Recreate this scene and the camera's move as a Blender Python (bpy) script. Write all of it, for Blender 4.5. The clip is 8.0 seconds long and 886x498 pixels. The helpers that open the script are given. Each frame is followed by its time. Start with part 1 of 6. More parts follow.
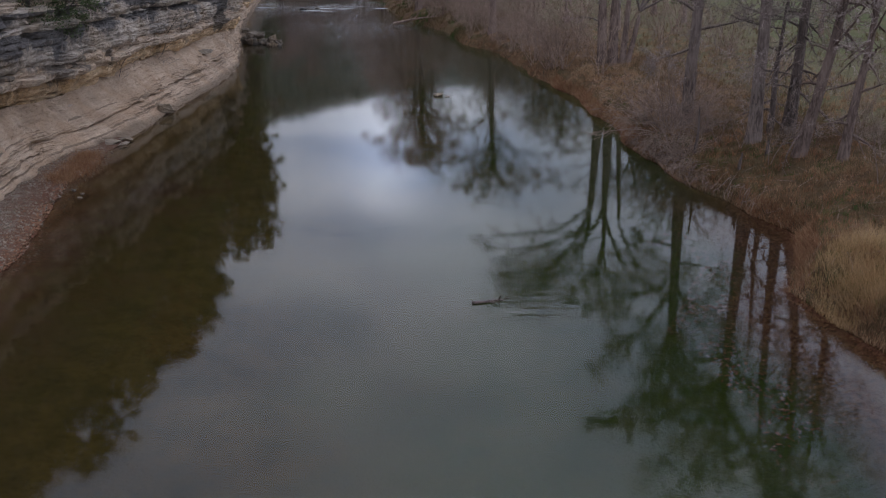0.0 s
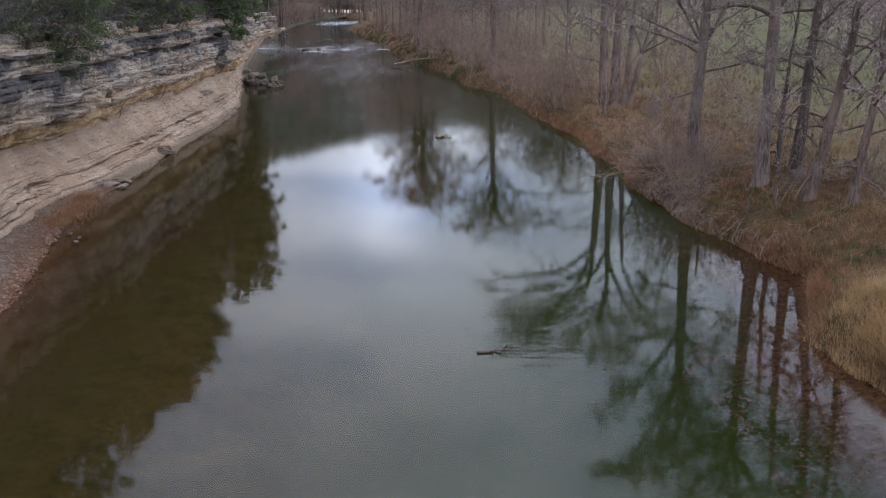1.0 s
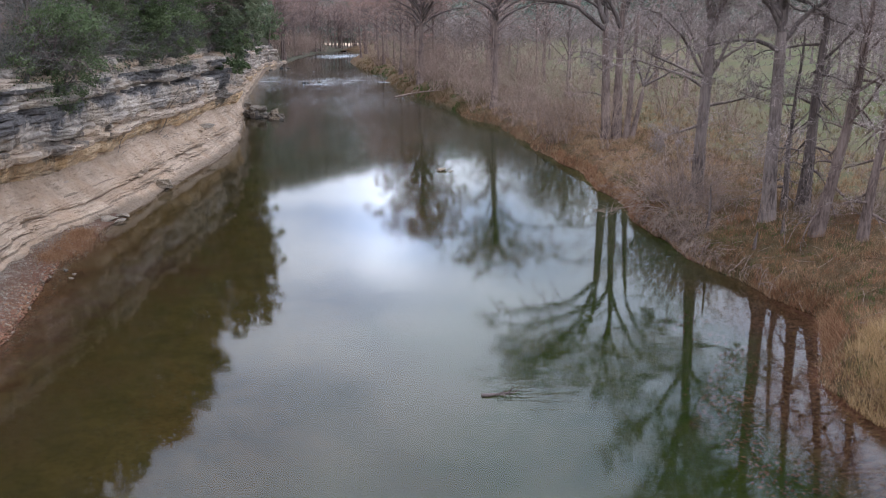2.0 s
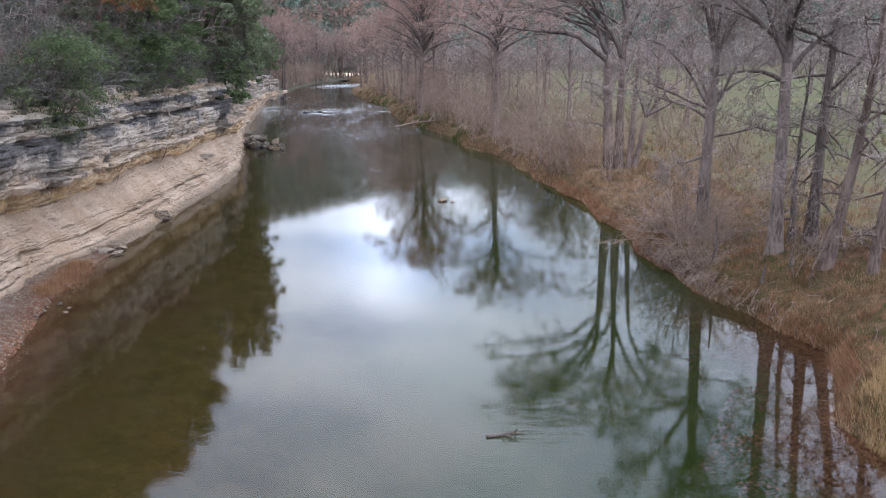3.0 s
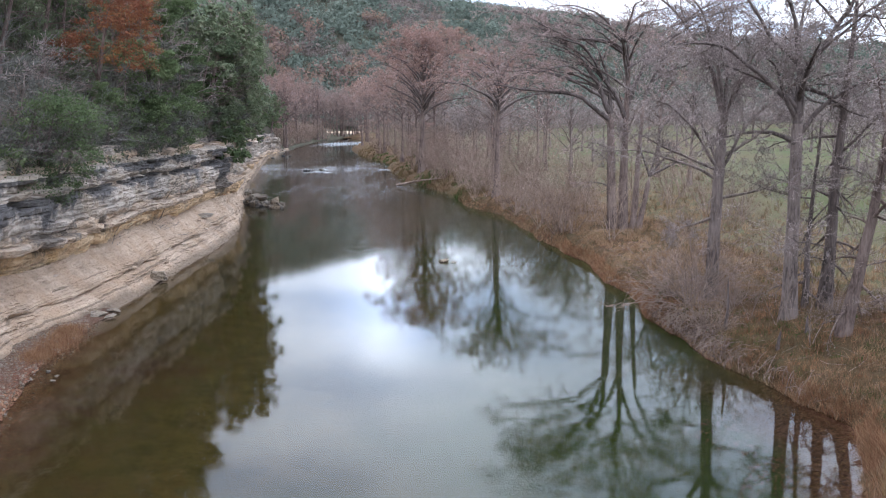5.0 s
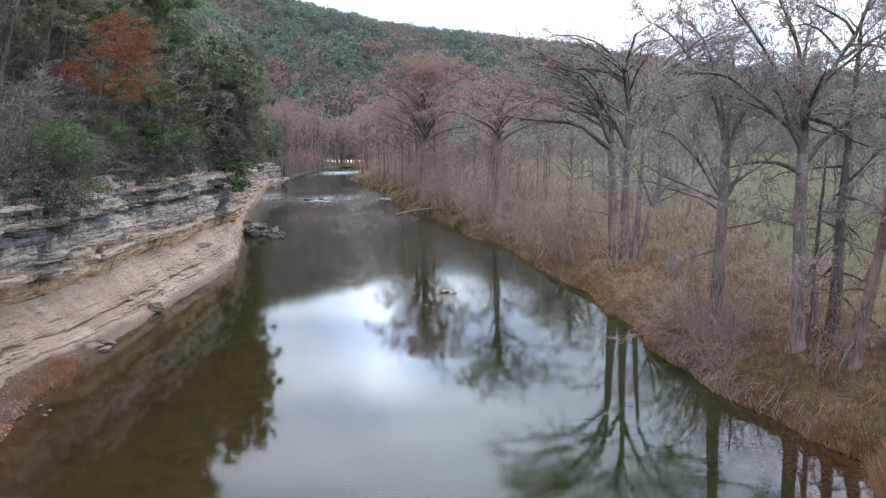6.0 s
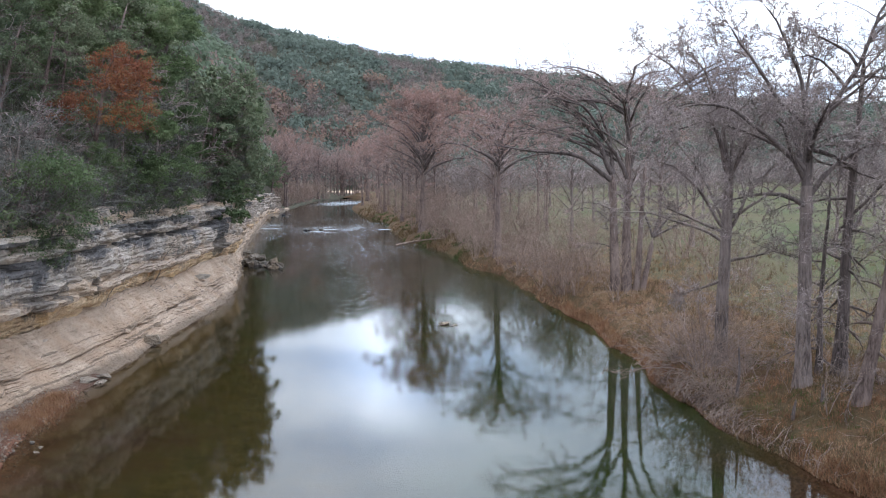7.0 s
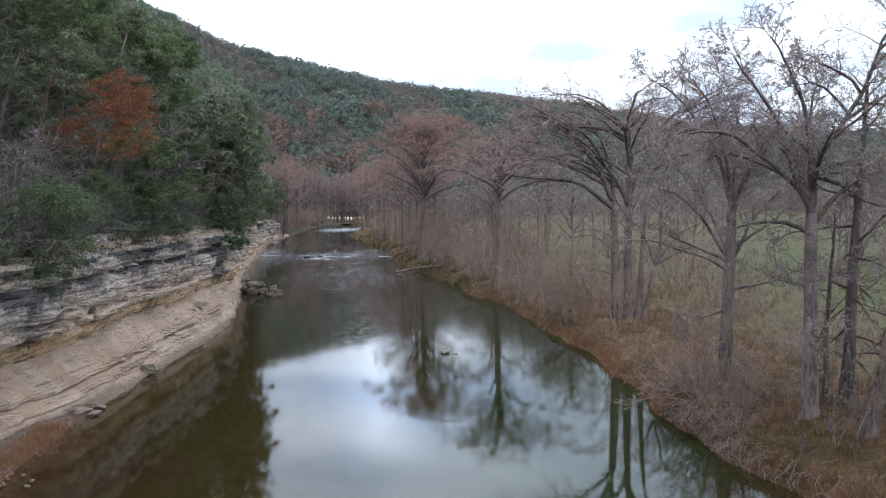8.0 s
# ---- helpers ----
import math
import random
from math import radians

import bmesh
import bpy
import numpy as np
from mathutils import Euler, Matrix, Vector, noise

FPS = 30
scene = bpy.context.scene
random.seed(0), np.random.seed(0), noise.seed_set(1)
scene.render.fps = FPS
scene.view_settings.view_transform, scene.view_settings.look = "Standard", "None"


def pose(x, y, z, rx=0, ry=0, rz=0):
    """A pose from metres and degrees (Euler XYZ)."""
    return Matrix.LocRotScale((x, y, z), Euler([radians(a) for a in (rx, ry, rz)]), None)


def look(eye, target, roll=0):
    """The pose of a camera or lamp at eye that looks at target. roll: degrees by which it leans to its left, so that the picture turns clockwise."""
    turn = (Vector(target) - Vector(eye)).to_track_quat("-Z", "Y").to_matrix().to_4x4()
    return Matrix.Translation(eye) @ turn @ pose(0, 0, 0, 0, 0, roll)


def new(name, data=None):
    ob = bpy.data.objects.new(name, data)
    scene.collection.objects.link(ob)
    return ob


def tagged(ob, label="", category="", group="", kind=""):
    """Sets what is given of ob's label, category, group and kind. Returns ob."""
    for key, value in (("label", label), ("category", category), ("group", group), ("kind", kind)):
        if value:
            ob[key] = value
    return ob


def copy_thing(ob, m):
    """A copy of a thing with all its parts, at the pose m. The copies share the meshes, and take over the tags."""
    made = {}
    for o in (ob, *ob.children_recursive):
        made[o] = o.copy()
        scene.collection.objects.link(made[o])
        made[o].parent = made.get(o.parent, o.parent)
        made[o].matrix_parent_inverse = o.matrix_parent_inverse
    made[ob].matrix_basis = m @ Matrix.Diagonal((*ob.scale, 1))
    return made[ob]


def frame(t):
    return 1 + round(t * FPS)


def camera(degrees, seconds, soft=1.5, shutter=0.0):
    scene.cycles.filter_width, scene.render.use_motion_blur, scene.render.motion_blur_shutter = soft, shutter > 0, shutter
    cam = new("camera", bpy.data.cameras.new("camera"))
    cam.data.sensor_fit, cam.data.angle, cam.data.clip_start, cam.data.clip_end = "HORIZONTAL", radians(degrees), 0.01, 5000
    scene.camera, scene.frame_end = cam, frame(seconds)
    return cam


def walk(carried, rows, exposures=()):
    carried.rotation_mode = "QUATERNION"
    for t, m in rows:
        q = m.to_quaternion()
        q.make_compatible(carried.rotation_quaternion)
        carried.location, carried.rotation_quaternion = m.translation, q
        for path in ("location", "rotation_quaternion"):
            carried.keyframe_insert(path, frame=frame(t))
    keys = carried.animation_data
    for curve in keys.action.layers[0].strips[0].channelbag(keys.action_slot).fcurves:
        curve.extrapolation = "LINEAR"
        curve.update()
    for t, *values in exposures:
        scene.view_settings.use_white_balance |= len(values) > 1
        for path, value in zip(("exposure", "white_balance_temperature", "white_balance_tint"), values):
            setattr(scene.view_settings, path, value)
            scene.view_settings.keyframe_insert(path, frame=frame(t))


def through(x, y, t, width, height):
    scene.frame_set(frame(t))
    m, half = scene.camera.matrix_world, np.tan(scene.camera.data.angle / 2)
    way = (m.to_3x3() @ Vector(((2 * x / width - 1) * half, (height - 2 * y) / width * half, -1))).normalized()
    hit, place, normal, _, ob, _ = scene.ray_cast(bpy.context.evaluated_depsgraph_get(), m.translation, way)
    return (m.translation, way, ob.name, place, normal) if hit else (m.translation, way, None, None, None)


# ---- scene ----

cam = camera(54.0, 8.0, 1.1)

# The drone drifts up-river and tilts its lens up.  Seconds, x, y, z, yaw, pitch, roll.
PATH = [
    (0.0, 0.30, -2.10, 9.88, 0.37, -19.1, 0.3),
    (0.5, 0.24, -1.72, 9.90, 0.37, -17.8, 0.3),
    (1.0, 0.18, -1.36, 9.92, 0.37, -16.6, 0.3),
    (1.5, 0.13, -1.00, 9.94, 0.37, -15.5, 0.3),
    (2.2, 0.07, -0.52, 9.97, 0.37, -14.2, 0.3),
    (2.8, 0.02, -0.13, 9.99, 0.37, -13.08, 0.3),
    (3.0, 0.00, 0.00, 10.00, 0.37, -12.69, 0.3),
    (3.5, -0.04, 0.31, 10.02, 0.37, -11.75, 0.3),
    (4.0, -0.07, 0.62, 10.04, 0.37, -10.91, 0.3),
    (4.5, -0.10, 0.91, 10.07, 0.37, -9.94, 0.3),
    (6.0, -0.16, 1.74, 10.14, 0.37, -7.12, 0.3),
    (6.5, -0.17, 2.00, 10.16, 0.37, -6.13, 0.3),
    (7.0, -0.17, 2.24, 10.19, 0.37, -5.13, 0.3),
    (7.5, -0.18, 2.48, 10.21, 0.37, -4.17, 0.3),
    (8.0, -0.18, 2.70, 10.24, 0.37, -3.40, 0.3),
]
EXPOSURES = [(0.0, -0.45, 6650, 17), (0.5, -0.13, 6650, 17), (1.0, 0.12, 6600, 16), (1.5, 0.38, 6550, 15), (3.0, 0.79, 6450, 14), (4.5, 0.84, 6400, 13), (6.5, 0.69, 6380, 11), (7.3, 0.58, 6380, 10), (8.0, 0.34, 6380, 10)]
walk(cam, [(t, pose(x, y, z, 90 + p, r, w)) for t, x, y, z, w, p, r in PATH], EXPOSURES)

# ---------------------------------------------------------------- sky and sun
SUN_EL, SUN_AZ = radians(44), radians(-4)  # behind the cloud sheet, up-river
BRIGHT_EL = radians(13.0)  # where the cloud thins low over the valley


def build_sky():
    world = bpy.data.worlds.new("overcast_sky")
    scene.world = world
    world.use_nodes = True
    nt = world.node_tree
    nt.nodes.clear()
    N, L = nt.nodes.new, nt.links.new
    out, bg = N("ShaderNodeOutputWorld"), N("ShaderNodeBackground")
    coord = N("ShaderNodeTexCoord")
    sky = N("ShaderNodeTexSky")
    sky.sky_type, sky.sun_disc, sky.sun_elevation, sky.sun_rotation = "NISHITA", False, SUN_EL, SUN_AZ
    dim = N("ShaderNodeVectorMath")
    dim.operation = "SCALE"
    dim.inputs["Scale"].default_value = 0.10
    L(sky.outputs[0], dim.inputs[0])
    # cloud sheet seen in perspective: direction divided by its height
    sep = N("ShaderNodeSeparateXYZ")
    L(coord.outputs["Generated"], sep.inputs[0])
    high = N("ShaderNodeMath")
    high.operation = "MAXIMUM"
    L(sep.outputs["Z"], high.inputs[0])
    high.inputs[1].default_value = 0.0
    lift = N("ShaderNodeMath")
    L(high.outputs[0], lift.inputs[0])
    lift.inputs[1].default_value = 0.12
    inv = N("ShaderNodeMath")
    inv.operation = "DIVIDE"
    inv.inputs[0].default_value = 1.0
    L(lift.outputs[0], inv.inputs[1])
    flat = N("ShaderNodeVectorMath")
    flat.operation = "SCALE"
    L(coord.outputs["Generated"], flat.inputs[0])
    L(inv.outputs[0], flat.inputs["Scale"])
    cloud = N("ShaderNodeTexNoise")
    cloud.inputs["Scale"].default_value, cloud.inputs["Detail"].default_value = 1.9, 4
    cloud.inputs["Roughness"].default_value = 0.5
    L(flat.outputs[0], cloud.inputs["Vector"])
    ramp = N("ShaderNodeValToRGB")
    e = ramp.color_ramp.elements
    e[0].position, e[0].color = 0.36, (0.60, 0.73, 0.965, 1)
    e[1].position, e[1].color = 0.62, (1.24, 1.33, 1.46, 1)
    L(cloud.outputs["Fac"], ramp.inputs[0])
    # glow of the sun through the cloud
    dot = N("ShaderNodeVectorMath")
    dot.operation = "DOT_PRODUCT"
    L(coord.outputs["Generated"], dot.inputs[0])
    dot.inputs[1].default_value = (math.sin(SUN_AZ) * math.cos(BRIGHT_EL), math.cos(SUN_AZ) * math.cos(BRIGHT_EL), math.sin(BRIGHT_EL))
    pos = N("ShaderNodeMath")
    pos.operation = "MAXIMUM"
    L(dot.outputs["Value"], pos.inputs[0])
    pos.inputs[1].default_value = 0.0
    power = N("ShaderNodeMath")
    power.operation = "POWER"
    L(pos.outputs[0], power.inputs[0])
    power.inputs[1].default_value = 90.0
    tight = N("ShaderNodeMath")
    tight.operation = "POWER"
    L(pos.outputs[0], tight.inputs[0])
    tight.inputs[1].default_value = 700.0
    core = N("ShaderNodeMath")
    core.operation = "MULTIPLY_ADD"
    L(tight.outputs[0], core.inputs[0])
    core.inputs[1].default_value, core.inputs[2].default_value = 1.5, 1.0
    gain = N("ShaderNodeMath")
    gain.operation = "MULTIPLY_ADD"
    L(power.outputs[0], gain.inputs[0])
    gain.inputs[1].default_value = 0.5
    L(core.outputs[0], gain.inputs[2])
    # an overcast sky is brighter overhead than at the horizon
    dome = N("ShaderNodeMath")
    dome.operation = "MULTIPLY_ADD"
    L(high.outputs[0], dome.inputs[0])
    dome.inputs[1].default_value, dome.inputs[2].default_value = 1.9, 0.72
    both = N("ShaderNodeMath")
    both.operation = "MULTIPLY"
    L(gain.outputs[0], both.inputs[0])
    L(dome.outputs[0], both.inputs[1])
    lit = N("ShaderNodeVectorMath")
    lit.operation = "SCALE"
    L(ramp.outputs[0], lit.inputs[0])
    L(both.outputs[0], lit.inputs["Scale"])
    mix = N("ShaderNodeMix")
    mix.data_type = "RGBA"
    mix.inputs["Factor"].default_value = 0.9
    L(dim.outputs[0], mix.inputs["A"])
    L(lit.outputs[0], mix.inputs["B"])
    L(mix.outputs["Result"], bg.inputs["Color"])
    bg.inputs["Strength"].default_value = 1.0
    L(bg.outputs[0], out.inputs[0])
    sun = new("sun", bpy.data.lights.new("sun", "SUN"))
    sun.data.energy, sun.data.angle, sun.data.color = 0.6, radians(12), (1.0, 0.95, 0.88)
    way = Vector((math.sin(SUN_AZ), math.cos(SUN_AZ), math.tan(SUN_EL)))
    sun.matrix_world = look(tuple(way * 300), (0, 0, 0))


build_sky()


# ---------------------------------------------------------------- materials
class Nodes:
    """A short way to write a node material."""

    def __init__(self, name):
        self.mat = bpy.data.materials.new(name)
        self.mat.use_nodes = True
        self.tree = self.mat.node_tree
        self.tree.nodes.clear()
        self.out = self.tree.nodes.new("ShaderNodeOutputMaterial")

    def node(self, kind, **inputs):
        n = self.tree.nodes.new(kind)
        for key, value in inputs.items():
            self.set(n, key.replace("_", " "), value)
        return n

    def set(self, n, key, value):
        socket = n.inputs[key]
        if isinstance(value, bpy.types.NodeSocket):
            self.tree.links.new(value, socket)
        else:
            socket.default_value = value

    def coord(self, which="Object", scale=(1, 1, 1)):
        c = self.node("ShaderNodeTexCoord")
        m = self.node("ShaderNodeMapping", Scale=scale)
        self.tree.links.new(c.outputs[which], m.inputs["Vector"])
        return m.outputs[0]

    def where(self, scale=(1, 1, 1)):
        c = self.node("ShaderNodeNewGeometry")
        m = self.node("ShaderNodeMapping", Scale=scale)
        self.tree.links.new(c.outputs["Position"], m.inputs["Vector"])
        return m.outputs[0]

    def noise(self, vector, scale, detail=4.0, rough=0.55):
        n = self.node("ShaderNodeTexNoise", Vector=vector, Scale=scale, Detail=detail, Roughness=rough)
        return n.outputs["Fac"]

    def ramp(self, fac, *stops):
        n = self.node("ShaderNodeValToRGB", Fac=fac)
        e = n.color_ramp.elements
        while len(e) < len(stops):
            e.new(0.5)
        for k, (at, colour) in enumerate(stops):
            e[k].position = at
            e[k].color = (*colour, 1) if isinstance(colour, tuple) else (colour, colour, colour, 1)
        return n.outputs["Color"]

    def mix(self, fac, a, b, blend="MIX"):
        n = self.tree.nodes.new("ShaderNodeMix")
        n.data_type, n.blend_type = "RGBA", blend
        for key, value in (("Factor", fac), ("A", a), ("B", b)):
            if isinstance(value, bpy.types.NodeSocket):
                self.tree.links.new(value, n.inputs[key])
            elif key == "Factor":
                n.inputs[key].default_value = value
            else:
                n.inputs[key].default_value = (*value, 1)
        return n.outputs["Result"]

    def math(self, op, a, b=0.0, c=0.0):
        n = self.tree.nodes.new("ShaderNodeMath")
        n.operation = op
        for k, value in enumerate((a, b, c)):
            if isinstance(value, bpy.types.NodeSocket):
                self.tree.links.new(value, n.inputs[k])
            else:
                n.inputs[k].default_value = value
        return n.outputs[0]

    def bump(self, height, strength=0.5, distance=0.05):
        return self.node("ShaderNodeBump", Height=height, Strength=strength, Distance=distance).outputs[0]

    def surface(self, colour, rough=0.85, normal=None, specular=0.3, **more):
        p = self.node("ShaderNodeBsdfPrincipled", Roughness=rough)
        self.set(p, "Base Color", colour if isinstance(colour, bpy.types.NodeSocket) else (*colour, 1))
        self.set(p, "Specular IOR Level", specular)
        if normal is not None:
            self.set(p, "Normal", normal)
        self.tree.links.new(p.outputs[0], self.out.inputs[0])
        return self.mat


def leaf_material(name, *colours, through=0.3, spread=0.35, patch=0.35, clump=1.3):
    """Leaves: colour differs from leaf to leaf, from spray to spray and from tree to tree, with some light passing through."""
    m = Nodes(name)
    island = m.node("ShaderNodeNewGeometry").outputs["Random Per Island"]
    tree = m.node("ShaderNodeObjectInfo").outputs["Random"]
    wide, spray = m.noise(m.where(), patch, 2), m.noise(m.where(), clump, 2)
    fac = m.math("ADD", m.math("MULTIPLY", island, spread), m.math("MULTIPLY", tree, 0.3))
    fac = m.math("ADD", fac, m.math("MULTIPLY_ADD", wide, 0.9, -0.35))
    fac = m.math("ADD", fac, m.math("MULTIPLY_ADD", spray, 0.9, -0.45))
    stops = [(k / (len(colours) - 1), c) for k, c in enumerate(colours)]
    colour = m.ramp(fac, *stops)
    d = m.node("ShaderNodeBsdfDiffuse", Color=colour)
    t = m.node("ShaderNodeBsdfTranslucent", Color=colour)
    mix = m.node("ShaderNodeMixShader", Fac=through)
    m.tree.links.new(d.outputs[0], mix.inputs[1])
    m.tree.links.new(t.outputs[0], mix.inputs[2])
    m.tree.links.new(mix.outputs[0], m.out.inputs[0])
    return m.mat


def bark_material(name, dark, light, moss=None):
    m = Nodes(name)
    v = m.coord("Object", (3, 3, 0.5))
    streak = m.noise(v, 4.0, 5, 0.65)
    blotch = m.noise(m.coord("Object", (1, 1, 0.6)), 1.1, 4)
    colour = m.mix(m.ramp(streak, (0.40, 0.0), (0.60, 1.0)), tuple(c * 0.72 for c in dark), light)
    colour = m.mix(m.ramp(blotch, (0.42, 0.0), (0.66, 0.6)), colour, tuple(min(1, c * 1.5) for c in light))
    if moss:
        colour = m.mix(m.ramp(m.noise(m.coord(), 0.7, 3), (0.52, 0.0), (0.68, 0.7)), colour, moss)
    return m.surface(colour, 0.95, m.bump(streak, 1.0, 0.09), 0.15)


def rock_material(name, base, light, dark, warm, stain=0.5, more=0.0, lying=False, drapes=()):
    """Bedded limestone: fine beds, pits, pale scars, black run-off streaks and rusty seepage."""
    m = Nodes(name)
    p = m.where()
    beds = m.noise(m.where((0.22, 0.22, 3.4)), 1.0, 5, 0.65)
    big = m.noise(p, 0.45, 4)
    fine = m.noise(p, 6.0, 6, 0.7)
    pits = m.node("ShaderNodeTexVoronoi", Vector=m.where((1, 1, 1.8)), Scale=3.4).outputs["Distance"]
    colour = m.mix(m.ramp(beds, (0.3, 0.0), (0.68, 1.0)), base, light)
    colour = m.mix(m.ramp(big, (0.46, 0.0), (0.62, 0.8)), colour, warm)
    reach = (0.5, 0.5, 0.5) if lying else (0.9, 0.9, 0.22)
    run = m.noise(m.where(reach), 1.5, 6, 0.72)
    wide = m.noise(m.where((0.16, 0.16, 0.22)), 1.0, 3)
    mask = m.math("MULTIPLY", m.ramp(run, (0.45 - more, 0.0), (0.57 - more, 1.0)), m.ramp(wide, (0.42 - more, 0.0), (0.56 - more, 1.0)))
    colour = m.mix(m.math("MULTIPLY", mask, stain), colour, dark)
    if drapes:  # black run-off hanging in fringes from the ledges
        z = m.node("ShaderNodeSeparateXYZ", Vector=p).outputs["Z"]
        fringe = m.noise(m.where((1.0, 1.0, 0.06)), 2.6, 3, 0.6)
        stretch = m.noise(m.where((0.5, 0.5, 0.3)), 0.33, 2)
        long = m.math("ADD", m.math("MULTIPLY", fringe, 0.9), m.math("MULTIPLY_ADD", stretch, 4.6, -2.38))
        for top, bottom in drapes:
            n = m.node("ShaderNodeMapRange", Value=z)
            n.inputs["From Min"].default_value, n.inputs["From Max"].default_value = top, bottom
            n.clamp = False
            under = m.math("SUBTRACT", long, n.outputs[0])
            above = m.math("GREATER_THAN", n.outputs[0], -0.15)
            colour = m.mix(m.math("MULTIPLY", m.ramp(under, (0.0, 0.0), (0.22, 0.85)), above), colour, dark)
    if lying:  # dark partings between the thin beds low on the slope
        z = m.node("ShaderNodeSeparateXYZ", Vector=p).outputs["Z"]
        lines = m.noise(m.where((0.10, 0.10, 8.5)), 1.0, 3, 0.6)
        belt = m.math("MULTIPLY", m.math("GREATER_THAN", z, 0.35), 0.8)
        belt = m.math("MULTIPLY", belt, m.math("LESS_THAN", m.math("ADD", z, m.math("MULTIPLY", big, 0.9)), 1.85))
        colour = m.mix(m.math("MULTIPLY", m.ramp(lines, (0.40, 0.9), (0.47, 0.0)), belt), colour, tuple(c * 0.33 for c in base))
    if lying:  # the splash line, dark with damp and algae
        level = m.math("ADD", z, m.math("MULTIPLY_ADD", big, 0.5, -0.25))
        colour = m.mix(m.ramp(level, (0.12, 0.75), (0.40, 0.0)), colour, (0.125, 0.092, 0.066))
    colour = m.mix(m.ramp(fine, (0.30, 0.35), (0.48, 0.0)), colour, tuple(c * 0.45 for c in base))
    colour = m.mix(m.ramp(pits, (0.05, 0.4), (0.13, 0.0)), colour, tuple(c * 0.35 for c in base))
    height = m.math("ADD", m.math("MULTIPLY", beds, 0.5), m.math("ADD", m.math("MULTIPLY", fine, 0.9), m.math("MULTIPLY", pits, 0.5)))
    return m.surface(colour, 0.92, m.bump(height, 0.9, 0.22), 0.2)


def water_material():
    """Clear slow water: mirror by Fresnel over a tinted, see-through body; ripples rise and fall along the river."""
    m = Nodes("river_water")
    p = m.where()
    sep = m.node("ShaderNodeSeparateXYZ", Vector=p)
    along = sep.outputs["Y"]
    small = m.noise(m.where((1.0, 2.2, 1.0)), 1.3, 2, 0.5)
    swell = m.noise(m.where((1.0, 1.7, 1.0)), 0.35, 3)
    patch = m.noise(m.where((1.0, 0.5, 1.0)), 0.07, 3)
    # calm near pool, a riffled reach from about 75 m on, rapids with foam farther up

    def zone(a, b, c, d):
        up = m.node("ShaderNodeMapRange", Value=along)
        down = m.node("ShaderNodeMapRange", Value=along)
        for n, lo, hi in ((up, a, b), (down, d, c)):
            n.inputs["From Min"].default_value, n.inputs["From Max"].default_value = lo, hi
        return m.math("MULTIPLY", up.outputs[0], down.outputs[0])

    riffle = m.math("ADD", m.math("ADD", m.math("MULTIPLY", zone(62, 88, 112, 128), 0.17), m.math("MULTIPLY", zone(50, 57, 66, 76), 0.035)), m.math("MULTIPLY", zone(95, 130, 175, 205), 1.0))
    lanes = m.ramp(m.noise(m.where((1.0, 0.22, 1.0)), 0.15, 3), (0.42, 0.10), (0.58, 1.0))
    riffle = m.math("MULTIPLY", riffle, lanes)
    chop = m.ramp(m.noise(m.where((0.8, 0.55, 1.0)), 1.9, 3, 0.6), (0.54, 0.0), (0.68, 1.0))
    calm = m.math("MULTIPLY", m.ramp(patch, (0.45, 0.0), (0.7, 1.0)), 0.012)
    # ripples spread from the snagged branch
    off = m.node("ShaderNodeVectorMath")
    off.operation = "DISTANCE"
    m.tree.links.new(p, off.inputs[0])
    off.inputs[1].default_value = (1.9, 20.9, 0.0)
    stir = m.node("ShaderNodeMapRange", Value=off.outputs["Value"])
    stir.inputs["From Min"].default_value, stir.inputs["From Max"].default_value = 2.6, 0.3
    amount = m.math("ADD", m.math("ADD", calm, 0.007), m.math("MULTIPLY", stir.outputs[0], 0.11))
    height = m.math("MULTIPLY", m.math("ADD", small, m.math("MULTIPLY", swell, 1.2)), amount)
    height = m.math("ADD", height, m.math("MULTIPLY", chop, m.math("MULTIPLY", riffle, 0.25)))
    normal = m.bump(height, 0.6, 0.25)
    glint_noise = m.noise(m.where((0.32, 0.5, 1.0)), 1.1, 6, 0.75)
    broken = m.noise(m.where((0.16, 0.45, 1.0)), 1.0, 5, 0.7)
    ragged = m.math("ADD", along, m.math("MULTIPLY_ADD", m.noise(m.where((1.0, 0.3, 1.0)), 0.16, 3), 44.0, -22.0))

    def reach(value, a, b, c, d):
        up, down = m.node("ShaderNodeMapRange", Value=value), m.node("ShaderNodeMapRange", Value=value)
        for n, lo, hi in ((up, a, b), (down, d, c)):
            n.inputs["From Min"].default_value, n.inputs["From Max"].default_value = lo, hi
        return m.math("MULTIPLY", up.outputs[0], down.outputs[0])

    ledge = m.math("MULTIPLY", m.ramp(broken, (0.50, 0.0), (0.66, 0.6)), reach(ragged, 146, 153, 158, 170))
    # Glints of sky off the choppy water, painted as white specks beside the foam.
    glints = m.math("MULTIPLY", m.math("MULTIPLY", m.ramp(glint_noise, (0.57, 0.0), (0.70, 0.6)), zone(100, 125, 150, 170)), lanes)
    chute = m.math("MULTIPLY", m.ramp(broken, (0.36, 0.08), (0.68, 0.4)), reach(ragged, 262, 276, 288, 304))
    chute = m.math("MULTIPLY", chute, reach(sep.outputs["X"], -43.0, -38.0, -20.0, -18.0))
    foam_and_glints = m.math("MAXIMUM", m.math("MAXIMUM", ledge, glints), chute)
    fres = m.node("ShaderNodeFresnel", IOR=1.33, Normal=normal).outputs[0]
    rough = m.math("MULTIPLY_ADD", m.math("MINIMUM", m.math("ADD", m.math("MULTIPLY", zone(60, 80, 118, 140), 0.75), zone(105, 130, 180, 210)), 1.0), 0.04, 0.042)
